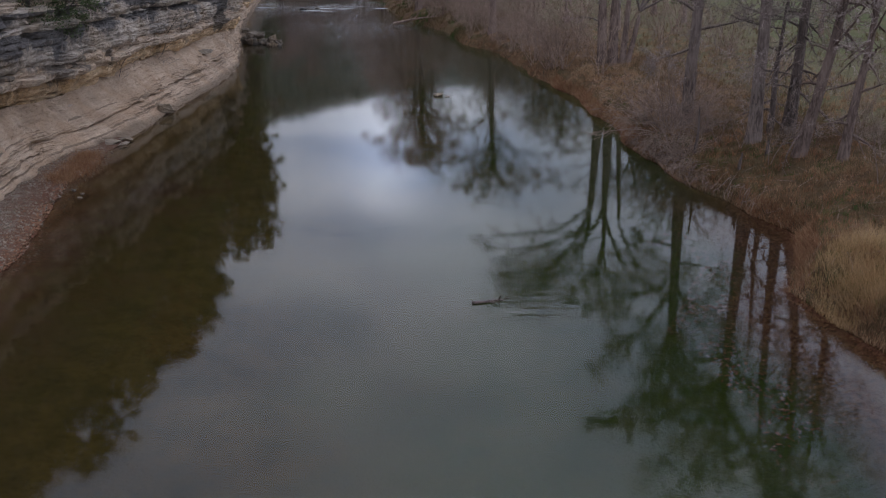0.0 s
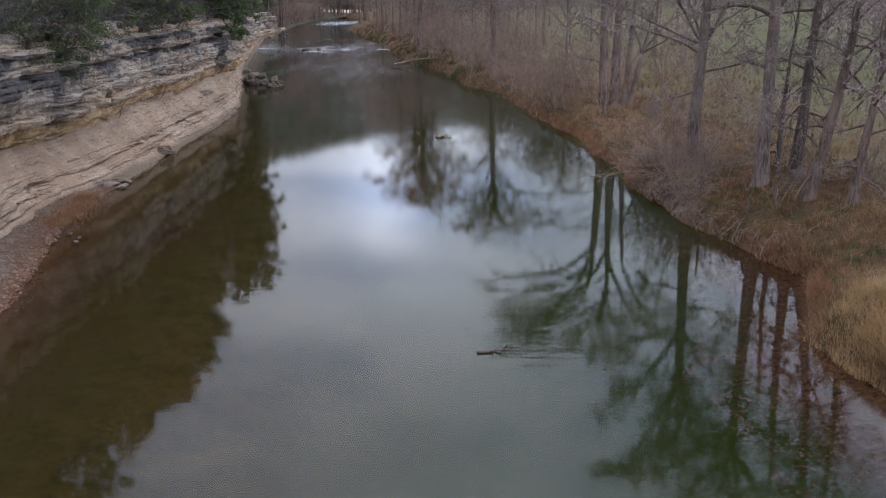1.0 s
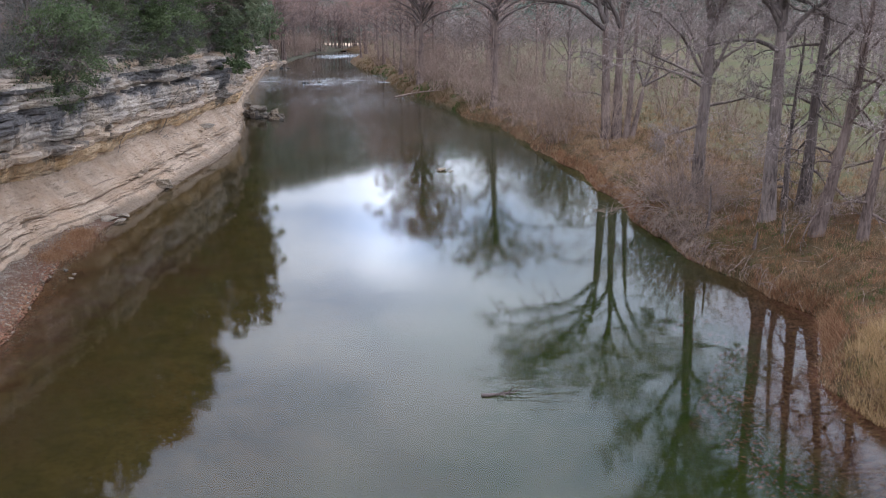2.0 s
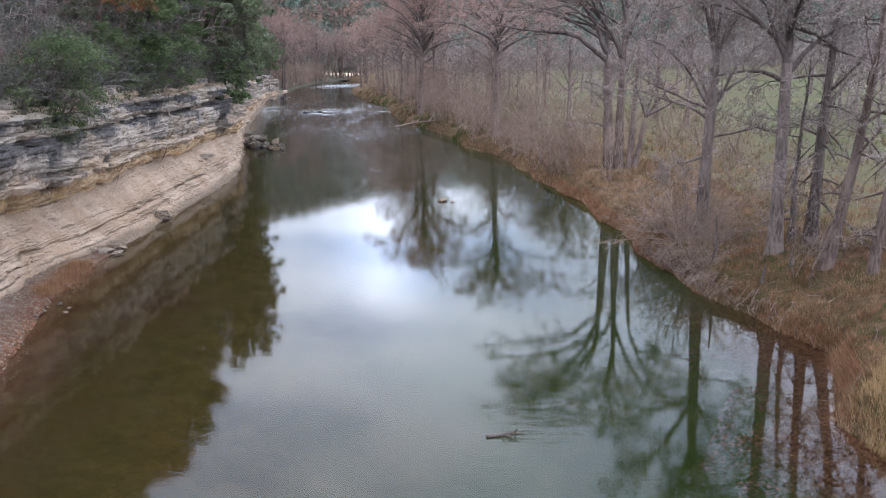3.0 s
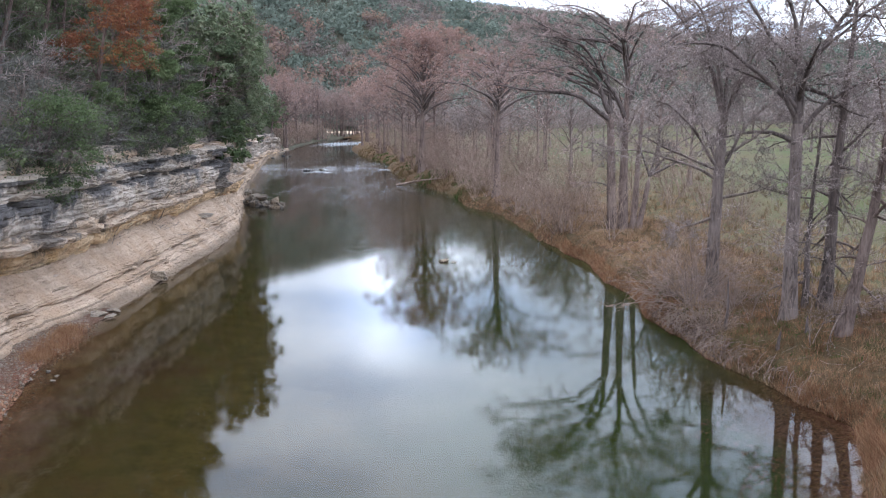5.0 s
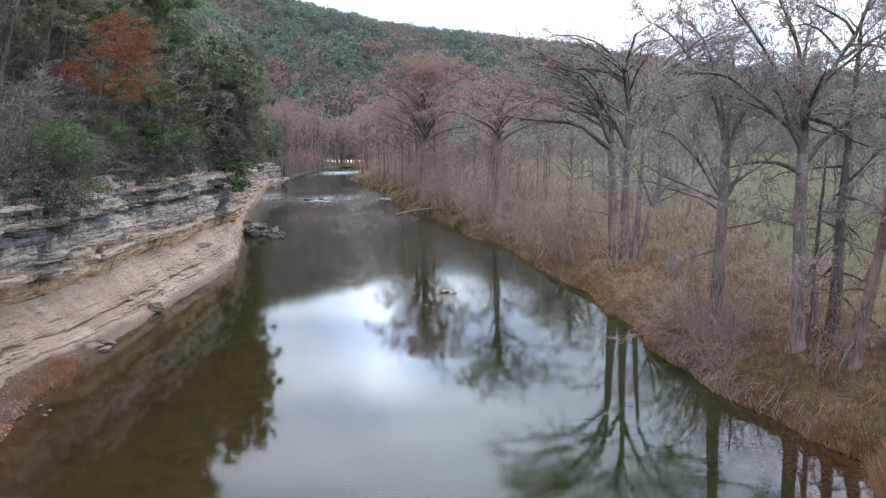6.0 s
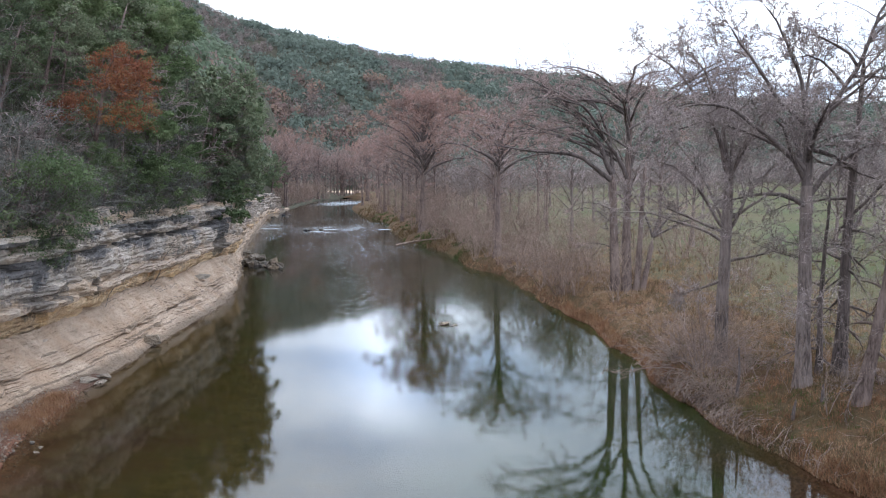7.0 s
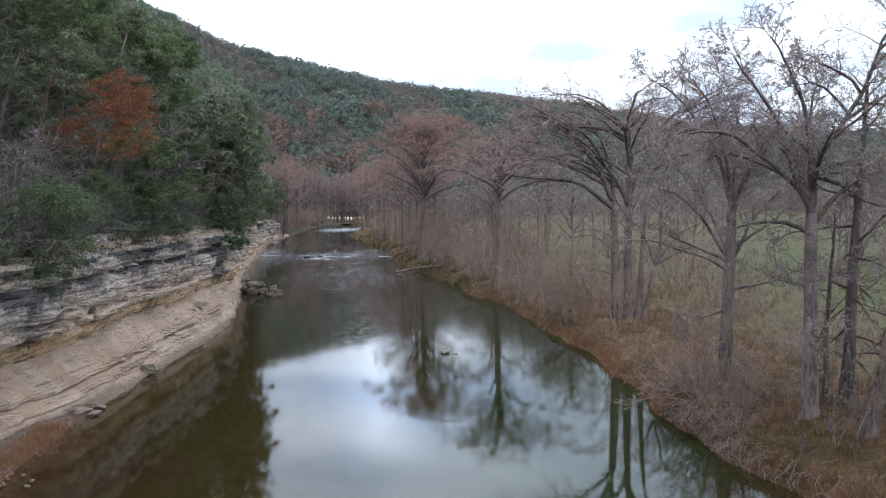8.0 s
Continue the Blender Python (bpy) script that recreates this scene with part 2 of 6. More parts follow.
    gloss = m.node("ShaderNodeBsdfGlossy", Roughness=rough, Normal=normal, Color=(0.80, 0.84, 0.89, 1))
    deep = m.node("ShaderNodeAttribute")
    deep.attribute_name = "depth"
    tint = m.mix(m.ramp(deep.outputs["Fac"], (0.04, 0.0), (0.26, 1.0)), (0.74, 0.70, 0.62), (0.51, 0.52, 0.42))
    body = m.node("ShaderNodeBsdfTransparent", Color=tint)
    mix = m.node("ShaderNodeMixShader", Fac=fres)
    m.tree.links.new(body.outputs[0], mix.inputs[1])
    m.tree.links.new(gloss.outputs[0], mix.inputs[2])
    white = m.node("ShaderNodeBsdfDiffuse", Color=(0.70, 0.75, 0.80, 1))
    both = m.node("ShaderNodeMixShader", Fac=m.math("MINIMUM", foam_and_glints, 0.9))
    m.tree.links.new(mix.outputs[0], both.inputs[1])
    m.tree.links.new(white.outputs[0], both.inputs[2])
    m.tree.links.new(both.outputs[0], m.out.inputs[0])
    return m.mat


def ground_material(name, a, b, c, scale=0.5, bump=0.5, wet=None):
    m = Nodes(name)
    p = m.where()
    big, mid, fine = m.noise(p, scale * 0.25, 4), m.noise(p, scale * 2, 5, 0.65), m.noise(p, scale * 14, 5, 0.7)
    colour = m.mix(m.ramp(big, (0.4, 0.0), (0.62, 1.0)), a, b)
    colour = m.mix(m.ramp(mid, (0.45, 0.0), (0.66, 0.85)), colour, c)
    colour = m.mix(m.ramp(fine, (0.3, 0.55), (0.55, 0.0)), colour, tuple(v * 0.45 for v in a))
    if wet:  # silt and wet leaves washed up along the waterline
        z = m.node("ShaderNodeSeparateXYZ", Vector=p).outputs["Z"]
        level = m.math("ADD", z, m.math("MULTIPLY_ADD", mid, 0.8, -0.42))
        colour = m.mix(m.ramp(level, (0.02, 1.0), (0.22, 0.0)), colour, wet)
    return m.surface(colour, 0.95, m.bump(m.math("ADD", mid, fine), bump, 0.12), 0.1)


def bed_material():
    """Brown silt under the cliff, weedy green in the middle, drowned red leaves along the low bank."""
    m = Nodes("river_bed")
    p = m.where()
    sep = m.node("ShaderNodeSeparateXYZ", Vector=p)
    wobble = m.math("MULTIPLY_ADD", m.noise(p, 0.22, 4), 9.0, -4.5)
    across = m.math("ADD", sep.outputs["X"], wobble)

    def between(value, a, b):
        n = m.node("ShaderNodeMapRange", Value=value)
        n.inputs["From Min"].default_value, n.inputs["From Max"].default_value = a, b
        return n.outputs[0]

    mid, fine = m.noise(p, 1.0, 5, 0.65), m.noise(p, 7.0, 5, 0.7)
    silt = m.mix(m.ramp(mid, (0.4, 0.0), (0.65, 1.0)), (0.148, 0.100, 0.042), (0.098, 0.072, 0.031))
    weed = m.mix(m.ramp(mid, (0.4, 0.0), (0.65, 1.0)), (0.048, 0.078, 0.022), (0.080, 0.096, 0.034))
    leaves = m.mix(m.ramp(fine, (0.42, 0.0), (0.6, 1.0)), (0.125, 0.056, 0.046), (0.225, 0.115, 0.088))
    colour = m.mix(between(across, -5.0, 1.0), silt, weed)
    shelf = m.math("MULTIPLY", between(across, -9.5, -13.0), between(sep.outputs["Y"], 46.0, 37.0))
    colour = m.mix(m.math("MULTIPLY", shelf, 0.85), colour, m.mix(m.ramp(mid, (0.4, 0.0), (0.62, 1.0)), (0.11, 0.055, 0.038), (0.15, 0.10, 0.055)))
    near = m.math("MULTIPLY", between(m.math("ADD", sep.outputs["Z"], m.math("MULTIPLY", wobble, 0.05)), -0.95, -0.55), between(sep.outputs["Y"], 37.0, 29.0))
    near = m.math("MULTIPLY", near, m.math("GREATER_THAN", sep.outputs["X"], 0.0))
    colour = m.mix(near, colour, leaves)
    colour = m.mix(m.ramp(fine, (0.3, 0.5), (0.5, 0.0)), colour, (0.03, 0.024, 0.014))
    return m.surface(colour, 0.95, m.bump(m.math("ADD", mid, fine), 0.6, 0.1), 0.1)


M_WATER = water_material()
M_BED = bed_material()
M_BANK = ground_material("bank_leaf_litter", (0.088, 0.051, 0.030), (0.072, 0.057, 0.029), (0.132, 0.071, 0.037), 0.9, 0.8)
M_FIELD = ground_material("rough_pasture", (0.080, 0.064, 0.034), (0.053, 0.069, 0.026), (0.090, 0.074, 0.040), 0.14)
M_FOREST = ground_material("forest_floor", (0.060, 0.052, 0.036), (0.048, 0.050, 0.032), (0.100, 0.088, 0.066), 0.3)
M_GRAVEL = ground_material("gravel_beach", (0.20, 0.150, 0.118), (0.13, 0.085, 0.06), (0.26, 0.215, 0.18), 1.6, 0.9, wet=(0.135, 0.078, 0.055))
M_ROCK = rock_material("pale_limestone", (0.447, 0.343, 0.262), (0.626, 0.501, 0.401), (0.135, 0.117, 0.104), (0.483, 0.343, 0.231), 0.3, drapes=((5.0, 3.4),))
M_SLOPE = rock_material("eroded_pale_slope", (0.400, 0.292, 0.211), (0.562, 0.427, 0.319), (0.190, 0.151, 0.121), (0.394, 0.269, 0.180), 0.35, -0.02, True)
M_ROCK_GREY = rock_material("stained_grey_limestone", (0.361, 0.307, 0.262), (0.625, 0.534, 0.456), (0.081, 0.080, 0.086), (0.437, 0.344, 0.262), 0.55, 0.0, drapes=((5.85, 4.35), (6.9, 5.95)))
M_ROCK_YELLOW = rock_material("ochre_limestone", (0.567, 0.385, 0.225), (0.735, 0.541, 0.357), (0.110, 0.096, 0.078), (0.593, 0.376, 0.189), 0.5, drapes=((4.4, 2.9),))
M_ROCK_DARK = rock_material("dark_wet_limestone", (0.128, 0.111, 0.099), (0.225, 0.194, 0.165), (0.038, 0.039, 0.044), (0.180, 0.143, 0.110), 0.9, 0.08)
M_BOULDER = rock_material("weathered_boulder", (0.232, 0.189, 0.148), (0.369, 0.312, 0.254), (0.068, 0.062, 0.057), (0.259, 0.195, 0.136), 0.4)
M_BARK = bark_material("cypress_bark", (0.095, 0.065, 0.057), (0.181, 0.134, 0.118))
M_BARK_PALE = bark_material("pale_grey_bark", (0.118, 0.091, 0.083), (0.228, 0.181, 0.165))
M_BARK_DARK = bark_material("dark_bark", (0.071, 0.056, 0.051), (0.153, 0.120, 0.111))
M_LIMB = bark_material("dark_limb_bark", (0.066, 0.052, 0.048), (0.138, 0.110, 0.102))
M_TWIG = bark_material("bare_twigs", (0.198, 0.155, 0.143), (0.329, 0.268, 0.253))
M_BRUSH = bark_material("brown_grey_brush", (0.180, 0.131, 0.105), (0.328, 0.239, 0.192))
M_BRUSH_RUST = bark_material("russet_brush", (0.158, 0.108, 0.089), (0.269, 0.190, 0.156))
M_TWIG_PALE = bark_material("pale_dry_stems", (0.169, 0.121, 0.103), (0.273, 0.205, 0.177))
M_TWIG_RUST = bark_material("rusty_twigs", (0.242, 0.172, 0.160), (0.374, 0.277, 0.252))
M_ROOT = bark_material("bleached_roots", (0.148, 0.102, 0.082), (0.254, 0.190, 0.160))
M_LEAF_JUNIPER = leaf_material("juniper_foliage", (0.067, 0.090, 0.049), (0.117, 0.154, 0.074), (0.217, 0.240, 0.131))
M_LEAF_OAK = leaf_material("live_oak_foliage", (0.072, 0.099, 0.061), (0.147, 0.168, 0.102), (0.271, 0.270, 0.192))
M_LEAF_GREY = leaf_material("grey_green_foliage", (0.072, 0.072, 0.060), (0.128, 0.126, 0.111), (0.197, 0.186, 0.172))
M_LEAF_BARE = leaf_material("grey_twig_haze", (0.135, 0.108, 0.099), (0.224, 0.185, 0.170), (0.338, 0.279, 0.259))
M_LEAF_RED = leaf_material("red_autumn_foliage", (0.136, 0.052, 0.032), (0.207, 0.085, 0.053), (0.311, 0.167, 0.064), through=0.35)
M_LEAF_RUST = leaf_material("rust_cypress_foliage", (0.219, 0.138, 0.119), (0.307, 0.191, 0.160), (0.395, 0.266, 0.220), through=0.35)
# Lifted and bluer than the trees themselves: distance haze put into the leaf colour.
M_LEAF_FAR_HAZED = leaf_material("hazed_far_foliage", (0.112, 0.137, 0.115), (0.173, 0.199, 0.164), (0.233, 0.247, 0.210), spread=0.12, patch=0.03, clump=0.1)
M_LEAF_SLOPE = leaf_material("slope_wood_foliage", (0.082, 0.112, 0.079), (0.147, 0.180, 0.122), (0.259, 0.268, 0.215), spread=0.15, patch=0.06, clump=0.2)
M_LEAF_RUSSET = leaf_material("russet_hill_foliage", (0.178, 0.126, 0.114), (0.272, 0.187, 0.135), (0.319, 0.243, 0.170), spread=0.15, patch=0.08, clump=0.2)
M_GRASS = leaf_material("dry_orange_grass", (0.190, 0.112, 0.069), (0.270, 0.162, 0.099), (0.369, 0.255, 0.161), through=0.3, spread=0.9)
M_GRASS_DULL = leaf_material("dry_brown_grass", (0.088, 0.060, 0.034), (0.122, 0.085, 0.048), (0.169, 0.122, 0.070), through=0.3, spread=0.9)
M_GRASS_GREEN = leaf_material("green_grass", (0.04, 0.065, 0.02), (0.075, 0.10, 0.034), (0.14, 0.14, 0.06), through=0.3)
M_STRAW = leaf_material("straw_tussock", (0.267, 0.163, 0.082), (0.370, 0.244, 0.126), (0.460, 0.341, 0.200), through=0.4)
M_PILE = rock_material("brown_river_block", (0.169, 0.140, 0.112), (0.269, 0.225, 0.181), (0.056, 0.053, 0.053), (0.200, 0.144, 0.094), 0.6, 0.03)
M_TWIG_GREY = bark_material("grey_dry_stems", (0.124, 0.113, 0.105), (0.221, 0.207, 0.192))
M_GRASS_RUST = leaf_material("rust_red_grass", (0.168, 0.083, 0.048), (0.238, 0.124, 0.072), (0.318, 0.193, 0.111), through=0.3, spread=0.9)
M_LITTER = leaf_material("fallen_leaves", (0.10, 0.045, 0.035), (0.17, 0.080, 0.055), (0.25, 0.145, 0.09), through=0.1, spread=0.8)


# ---------------------------------------------------------------- mesh helpers
def mesh_of(name, verts, faces, mats, index=None, smooth=False):
    me = bpy.data.meshes.new(name)
    me.from_pydata([tuple(v) for v in verts], [], faces)
    for m in mats:
        me.materials.append(m)
    if index is not None:
        me.polygons.foreach_set("material_index", np.array(index, dtype=np.int32))
    if smooth:
        me.polygons.foreach_set("use_smooth", np.ones(len(me.polygons), dtype=bool))
    me.update()
    return me


def part(name, me, parent, label=""):
    ob = new(name, me)
    ob.parent = parent
    if label:
        tagged(ob, label)
    return ob


def lerp_table(table):
    ys, xs = [a for a, _ in table], [b for _, b in table]
    return lambda y: float(np.interp(y, ys, xs))


def smooth01(v):
    v = min(1.0, max(0.0, v))
    return v * v * (3 - 2 * v)


def fbm(x, y, z=0.0, octaves=3):
    return noise.fractal(Vector((x, y, z)), 1.0, 2.0, octaves)


# ---------------------------------------------------------------- lie of the land
# shores of the river: y up-river, x of the waterline
cliff_line = lerp_table([(-400, -14), (19, -13.8), (27, -14.4), (33, -15.5), (38, -16.3), (43, -16.2), (48, -17.1), (56, -17.5), (67, -17.3), (73, -17.9), (84, -19.9), (94, -22), (117, -27), (157, -33.8), (200, -41), (268, -45.5), (310, -46.5), (345, -40.5), (2500, -40.5)])
right_line = lerp_table([(-400, 10.6), (18.5, 11.4), (22.4, 10.6), (25, 11.7), (28, 13.2), (30.4, 12.0), (36, 10.5), (41, 9.8), (48, 9.6), (55, 9.3), (59, 9.0), (68, 7.3), (85, 5.3), (94, 2.0), (107, 0.4), (117, -2.7), (128, -6.4), (142, -8.4), (159, -11.4), (172, -11.6), (197, -18.8), (241, -27), (300, -29), (325, -33), (345, -39.8), (2500, -39.8)])
ridge_height = lerp_table([(-180, 60), (-60, 190), (-30, 192), (-18, 150), (-14, 127), (-11, 116), (-3, 95), (4, 77), (9, 70), (20, 50), (28, 44), (60, 60), (180, 60)])


left_line = lerp_table([(-400, -14), (19, -13.8), (27, -14.5), (31, -15.7), (34.4, -16.5), (38, -17.0), (43, -17.0), (48, -17.3), (56, -17.5), (67, -17.3), (73, -17.9), (84, -19.9), (94, -22), (117, -27), (157, -33.8), (200, -41), (268, -45.5), (310, -46.5), (345, -40.5), (2500, -40.5)])


def shore_left(y):
    return left_line(y) + 0.35 * fbm(y * 0.25, 3.1) * (1 if y < 330 else 0)


def shore_right(y):
    return right_line(y) + 0.45 * fbm(y * 0.22, 8.7) * (1 if y < 330 else 0)


def cliff_foot(y):
    """The foot of the rock slope: a beach lies before it near by, none farther on."""
    return cliff_line(y) - 0.4 - 0.60 * smooth01((82 - y) / 12) - 1.5 * smooth01((50 - y) / 11)


def cliff_drop(y):
    """How much lower the cliff's rim lies up-river, until it runs out before the bend."""
    return 1.3 * smooth01((y - 78) / 30) + 1.8 * smooth01((y - 110) / 105) + 6.0 * smooth01((y - 221) / 16)


def narrow(y):
    """The cliff steepens up-river."""
    return 1 - 0.6 * smooth01((y - 69) / 15)


def far_hill(x, y):
    r, a = math.hypot(x, y), math.degrees(math.atan2(x, y))
    rise = smooth01((r - 470) / 310)
    return (ridge_height(a) + 9 + 7 * fbm(x * 0.006, y * 0.006, 4)) * rise


def back_of(dl, y):
    """How far a place lies behind the rim of the cliff."""
    return dl - (shore_left(y) - cliff_foot(y)) - 2.6 * narrow(y)


def land(x, y):
    """The height of the ground off the river."""
    dl, dr = shore_left(y) - x, x - shore_right(y)
    if dl > 0:
        foot = shore_left(y) - cliff_foot(y)
        if y > 340:
            z = 0.5 + 0.05 * dl
        elif dl < foot + 2.6 * narrow(y) and y < 236:
            z = 0.10 * dl + 0.06 * fbm(x * 0.8, y * 0.8)
        else:
            back = back_of(dl, y)
            low = smooth01((y - 222) / 24)
            steep = smooth01((y - 95) / 60) * smooth01((back_of(dl, y) - 14) / 14)
            z = 7.7 - cliff_drop(y) * 0.8 + (1.1 + 0.3 * steep - 0.65 * low * (1 - steep)) * min(back, 26) + (0.5 + 0.35 * steep) * max(0, min(back - 26, 120)) + 0.8 * fbm(x * 0.15, y * 0.15) * min(1, back)
            z = 0.4 + (z - 0.4) * smooth01(back / 0.8)
        return max(z, far_hill(x, y) + z * 0.05)
    if dr > 0:
        z = 0.75 * smooth01(dr / 0.9) + 0.85 * smooth01(dr / 4.5) + 0.7 * smooth01(dr / 22) + 0.008 * min(dr, 200)
        z += 0.16 * fbm(x * 0.45, y * 0.45, 2) * min(1, dr) + 0.05 * fbm(x * 2, y * 2, 5) * min(1, dr)
        return max(z, far_hill(x, y) + z * 0.3)
    return 0.0


def river_bed(x, y):
    wide = shore_right(y) - shore_left(y)
    u = (x - shore_left(y)) / wide
    if y > 340:
        return max(0.5, far_hill(x, y) + 0.5)
    dl, dr = u * wide, (1 - u) * wide
    deep = min(0.09 * dl, 1.7) if dl < dr else min(0.35 * dr, 1.7)
    return -0.05 - deep - 0.12 * fbm(x * 0.3, y * 0.3, 6) * min(1, deep)


def span(*runs):
    """Steps: (start, end, step) one after another."""
    vals = []
    for a, b, s in runs:
        n = max(1, round((b - a) / s))
        vals += [a + (b - a) * k / n for k in range(n)]
    return vals + [runs[-1][1]]


def build_ground():
    rows = span((-400, -40, 30), (-40, 16, 4), (16, 100, 0.65), (100, 200, 2.2), (200, 360, 5), (360, 900, 10), (900, 2500, 100))
    left = span((0, 8, 0.45), (8, 40, 2.0), (40, 140, 6), (140, 600, 20), (600, 2400, 150))[1:]
    right = span((0, 8, 0.4), (8, 40, 1.6), (40, 140, 6), (140, 600, 20), (600, 2400, 150))[1:]
    mid = [k / 24 for k in range(25)]
    verts, faces, index = [], [], []
    for y in rows:
        a, b = shore_left(y), shore_right(y)
        for d in reversed(left):
            verts.append((a - d, y, land(a - d, y)))
        for u in mid:
            verts.append((a + (b - a) * u, y, river_bed(a + (b - a) * u, y)))
        for d in right:
            verts.append((b + d, y, land(b + d, y)))
    w = len(left) + len(mid) + len(right)
    nl, nm = len(left), len(mid)
    for r in range(len(rows) - 1):
        y = rows[r]
        for c in range(w - 1):
            k = r * w + c
            faces.append((k, k + 1, k + w + 1, k + w))
            if c < nl - 1 or (c < nl and y > 340):
                d = left[nl - 1 - c]
                index.append(2 if d > (6 if y < 45 else 3.2 if y < 68 else 1.4) or y > 236 else 4 if y < 45 else 5)
            elif c == nl - 1:
                index.append(2 if y > 236 else 4 if y < 45 else 5)
            elif c < nl + nm - 1 and y < 338:
                index.append(0)
            else:
                d = right[min(len(right) - 1, max(0, c - nl - nm + 1))]
                far = math.hypot(verts[k][0], y) > 470
                index.append(2 if far else 1 if d < 9 + 3 * fbm(y * 0.1, 1) else 3)
    me = mesh_of("ground", verts, faces, [M_BED, M_BANK, M_FOREST, M_FIELD, M_GRAVEL, M_SLOPE], index, True)
    tagged(new("ground", me), "river valley ground with leaf-littered banks, pasture and wooded hills", "ground", kind="structure")


def build_water():
    """The water sheet; its depth over the bed is kept for the material, since the shallows are clear."""
    rows = span((-400, -40, 60), (-40, 14, 6), (14, 60, 0.7), (60, 120, 2), (120, 200, 5), (200, 350, 10))
    edge = (-1.6, -0.6, 0.0, 0.3, 0.7, 1.2, 2.0, 3.2, 5.0)
    verts, faces, depth = [], [], []
    for y in rows:
        a, b = shore_left(y), shore_right(y)
        for x in [a + d for d in edge] + [a + (b - a) * u for u in (0.4, 0.5, 0.6)] + [b - d for d in reversed(edge)]:
            verts.append((x, y, 0.0))
            depth.append(max(0.0, -river_bed(x, y)) if a < x < b else 0.0)
    w = len(verts) // len(rows)
    for r in range(len(rows) - 1):
        faces += [(r * w + c, r * w + c + 1, (r + 1) * w + c + 1, (r + 1) * w + c) for c in range(w - 1)]
    me = mesh_of("water", verts, faces, [M_WATER])
    me.attributes.new("depth", "FLOAT", "POINT").data.foreach_set("value", depth)
    tagged(new("water", me), "calm olive river water mirroring the pale cloudy sky", "water", kind="structure")


build_ground()
build_water()


# ---------------------------------------------------------------- the limestone cliff
def cliff_rows():
    return span((17, 32, 0.6), (32, 88, 0.2), (88, 125, 0.5), (125, 238, 1.5))


def bed_mesh(z0, z1, setback, rough, block, seed, mat, undercut=0.0, ledge=0.25):
    """One limestone bed along the cliff: a broken front with thin partings, joints between blocks, and a ledge on top."""
    ys = cliff_rows()
    n = 10
    verts, faces = [], []
    rng = random.Random(seed)
    joints, y = [], 17.0
    while y < 240:
        joints.append((y, rng.uniform(-1, 1) * rough, rng.uniform(-0.09, 0.09), rng.uniform(0.08, 0.34)))
        y += block * rng.uniform(0.3, 1.8)
    j = 0
    for y in ys:
        while j + 1 < len(joints) and joints[j + 1][0] < y:
            j += 1
        near_joint = min(abs(y - joints[j][0]), abs(y - joints[j + 1][0]) if j + 1 < len(joints) else 9)
        step, tilt, deep = joints[j][1:]
        crack = deep * math.exp(-((near_joint / 0.13) ** 2))
        wave = 0.5 * fbm(y * 0.11, seed * 1.7) + 0.3 * fbm(y * 0.5, seed * 3.1, 0, 4)
        lift = 0.18 * fbm(y * 0.08, 5.0)
        wild = 1 + 1.3 * smooth01((y - 73) / 13)
        base = cliff_foot(y) - (setback - 0.95) * narrow(y) - (step * 0.7 + wave * (0.5 + rough)) * wild - crack
        lift -= cliff_drop(y)
        a = z0 + lift + 0.14 * fbm(y * 0.9, seed + 9.0)
        b = z1 + lift + tilt + 0.14 * fbm(y * 0.9, seed + 10.0 + 1.3)
        verts.append((base - 2.6, y, a))
        for k in range(n):
            u = k / (n - 1)
            z = a + (b - a) * u
            rim = 0.07 * (max(0.0, u - 0.85) / 0.15) ** 2 + 0.04 * (max(0.0, 0.12 - u) / 0.12) ** 2
            cut = undercut * (1 - u) ** 2
            q = z * (1.5 + 0.5 * (seed % 4)) + 0.5 * fbm(y * 0.3, seed * 5.0)
            parting = 0.10 if q - math.floor(q) < 0.20 else 0.0
            grain = 0.14 * fbm(y * 1.4, z * 2.4, seed * 2.0, 5) + 0.07 * fbm(y * 5, z * 7, seed)
            verts.append((base - rim - cut - parting - grain, y, z))
        verts.append((base - ledge - 0.1 * fbm(y, seed), y, b + 0.03))
        verts.append((base - 2.6, y, b + 0.05))
    w = n + 3
    for r in range(len(ys) - 1):
        for c in range(w - 1):
            k = r * w + c
            faces.append((k, k + 1, k + w + 1, k + w))
    return mesh_of("rock_bed", verts, faces, [mat], None, False)


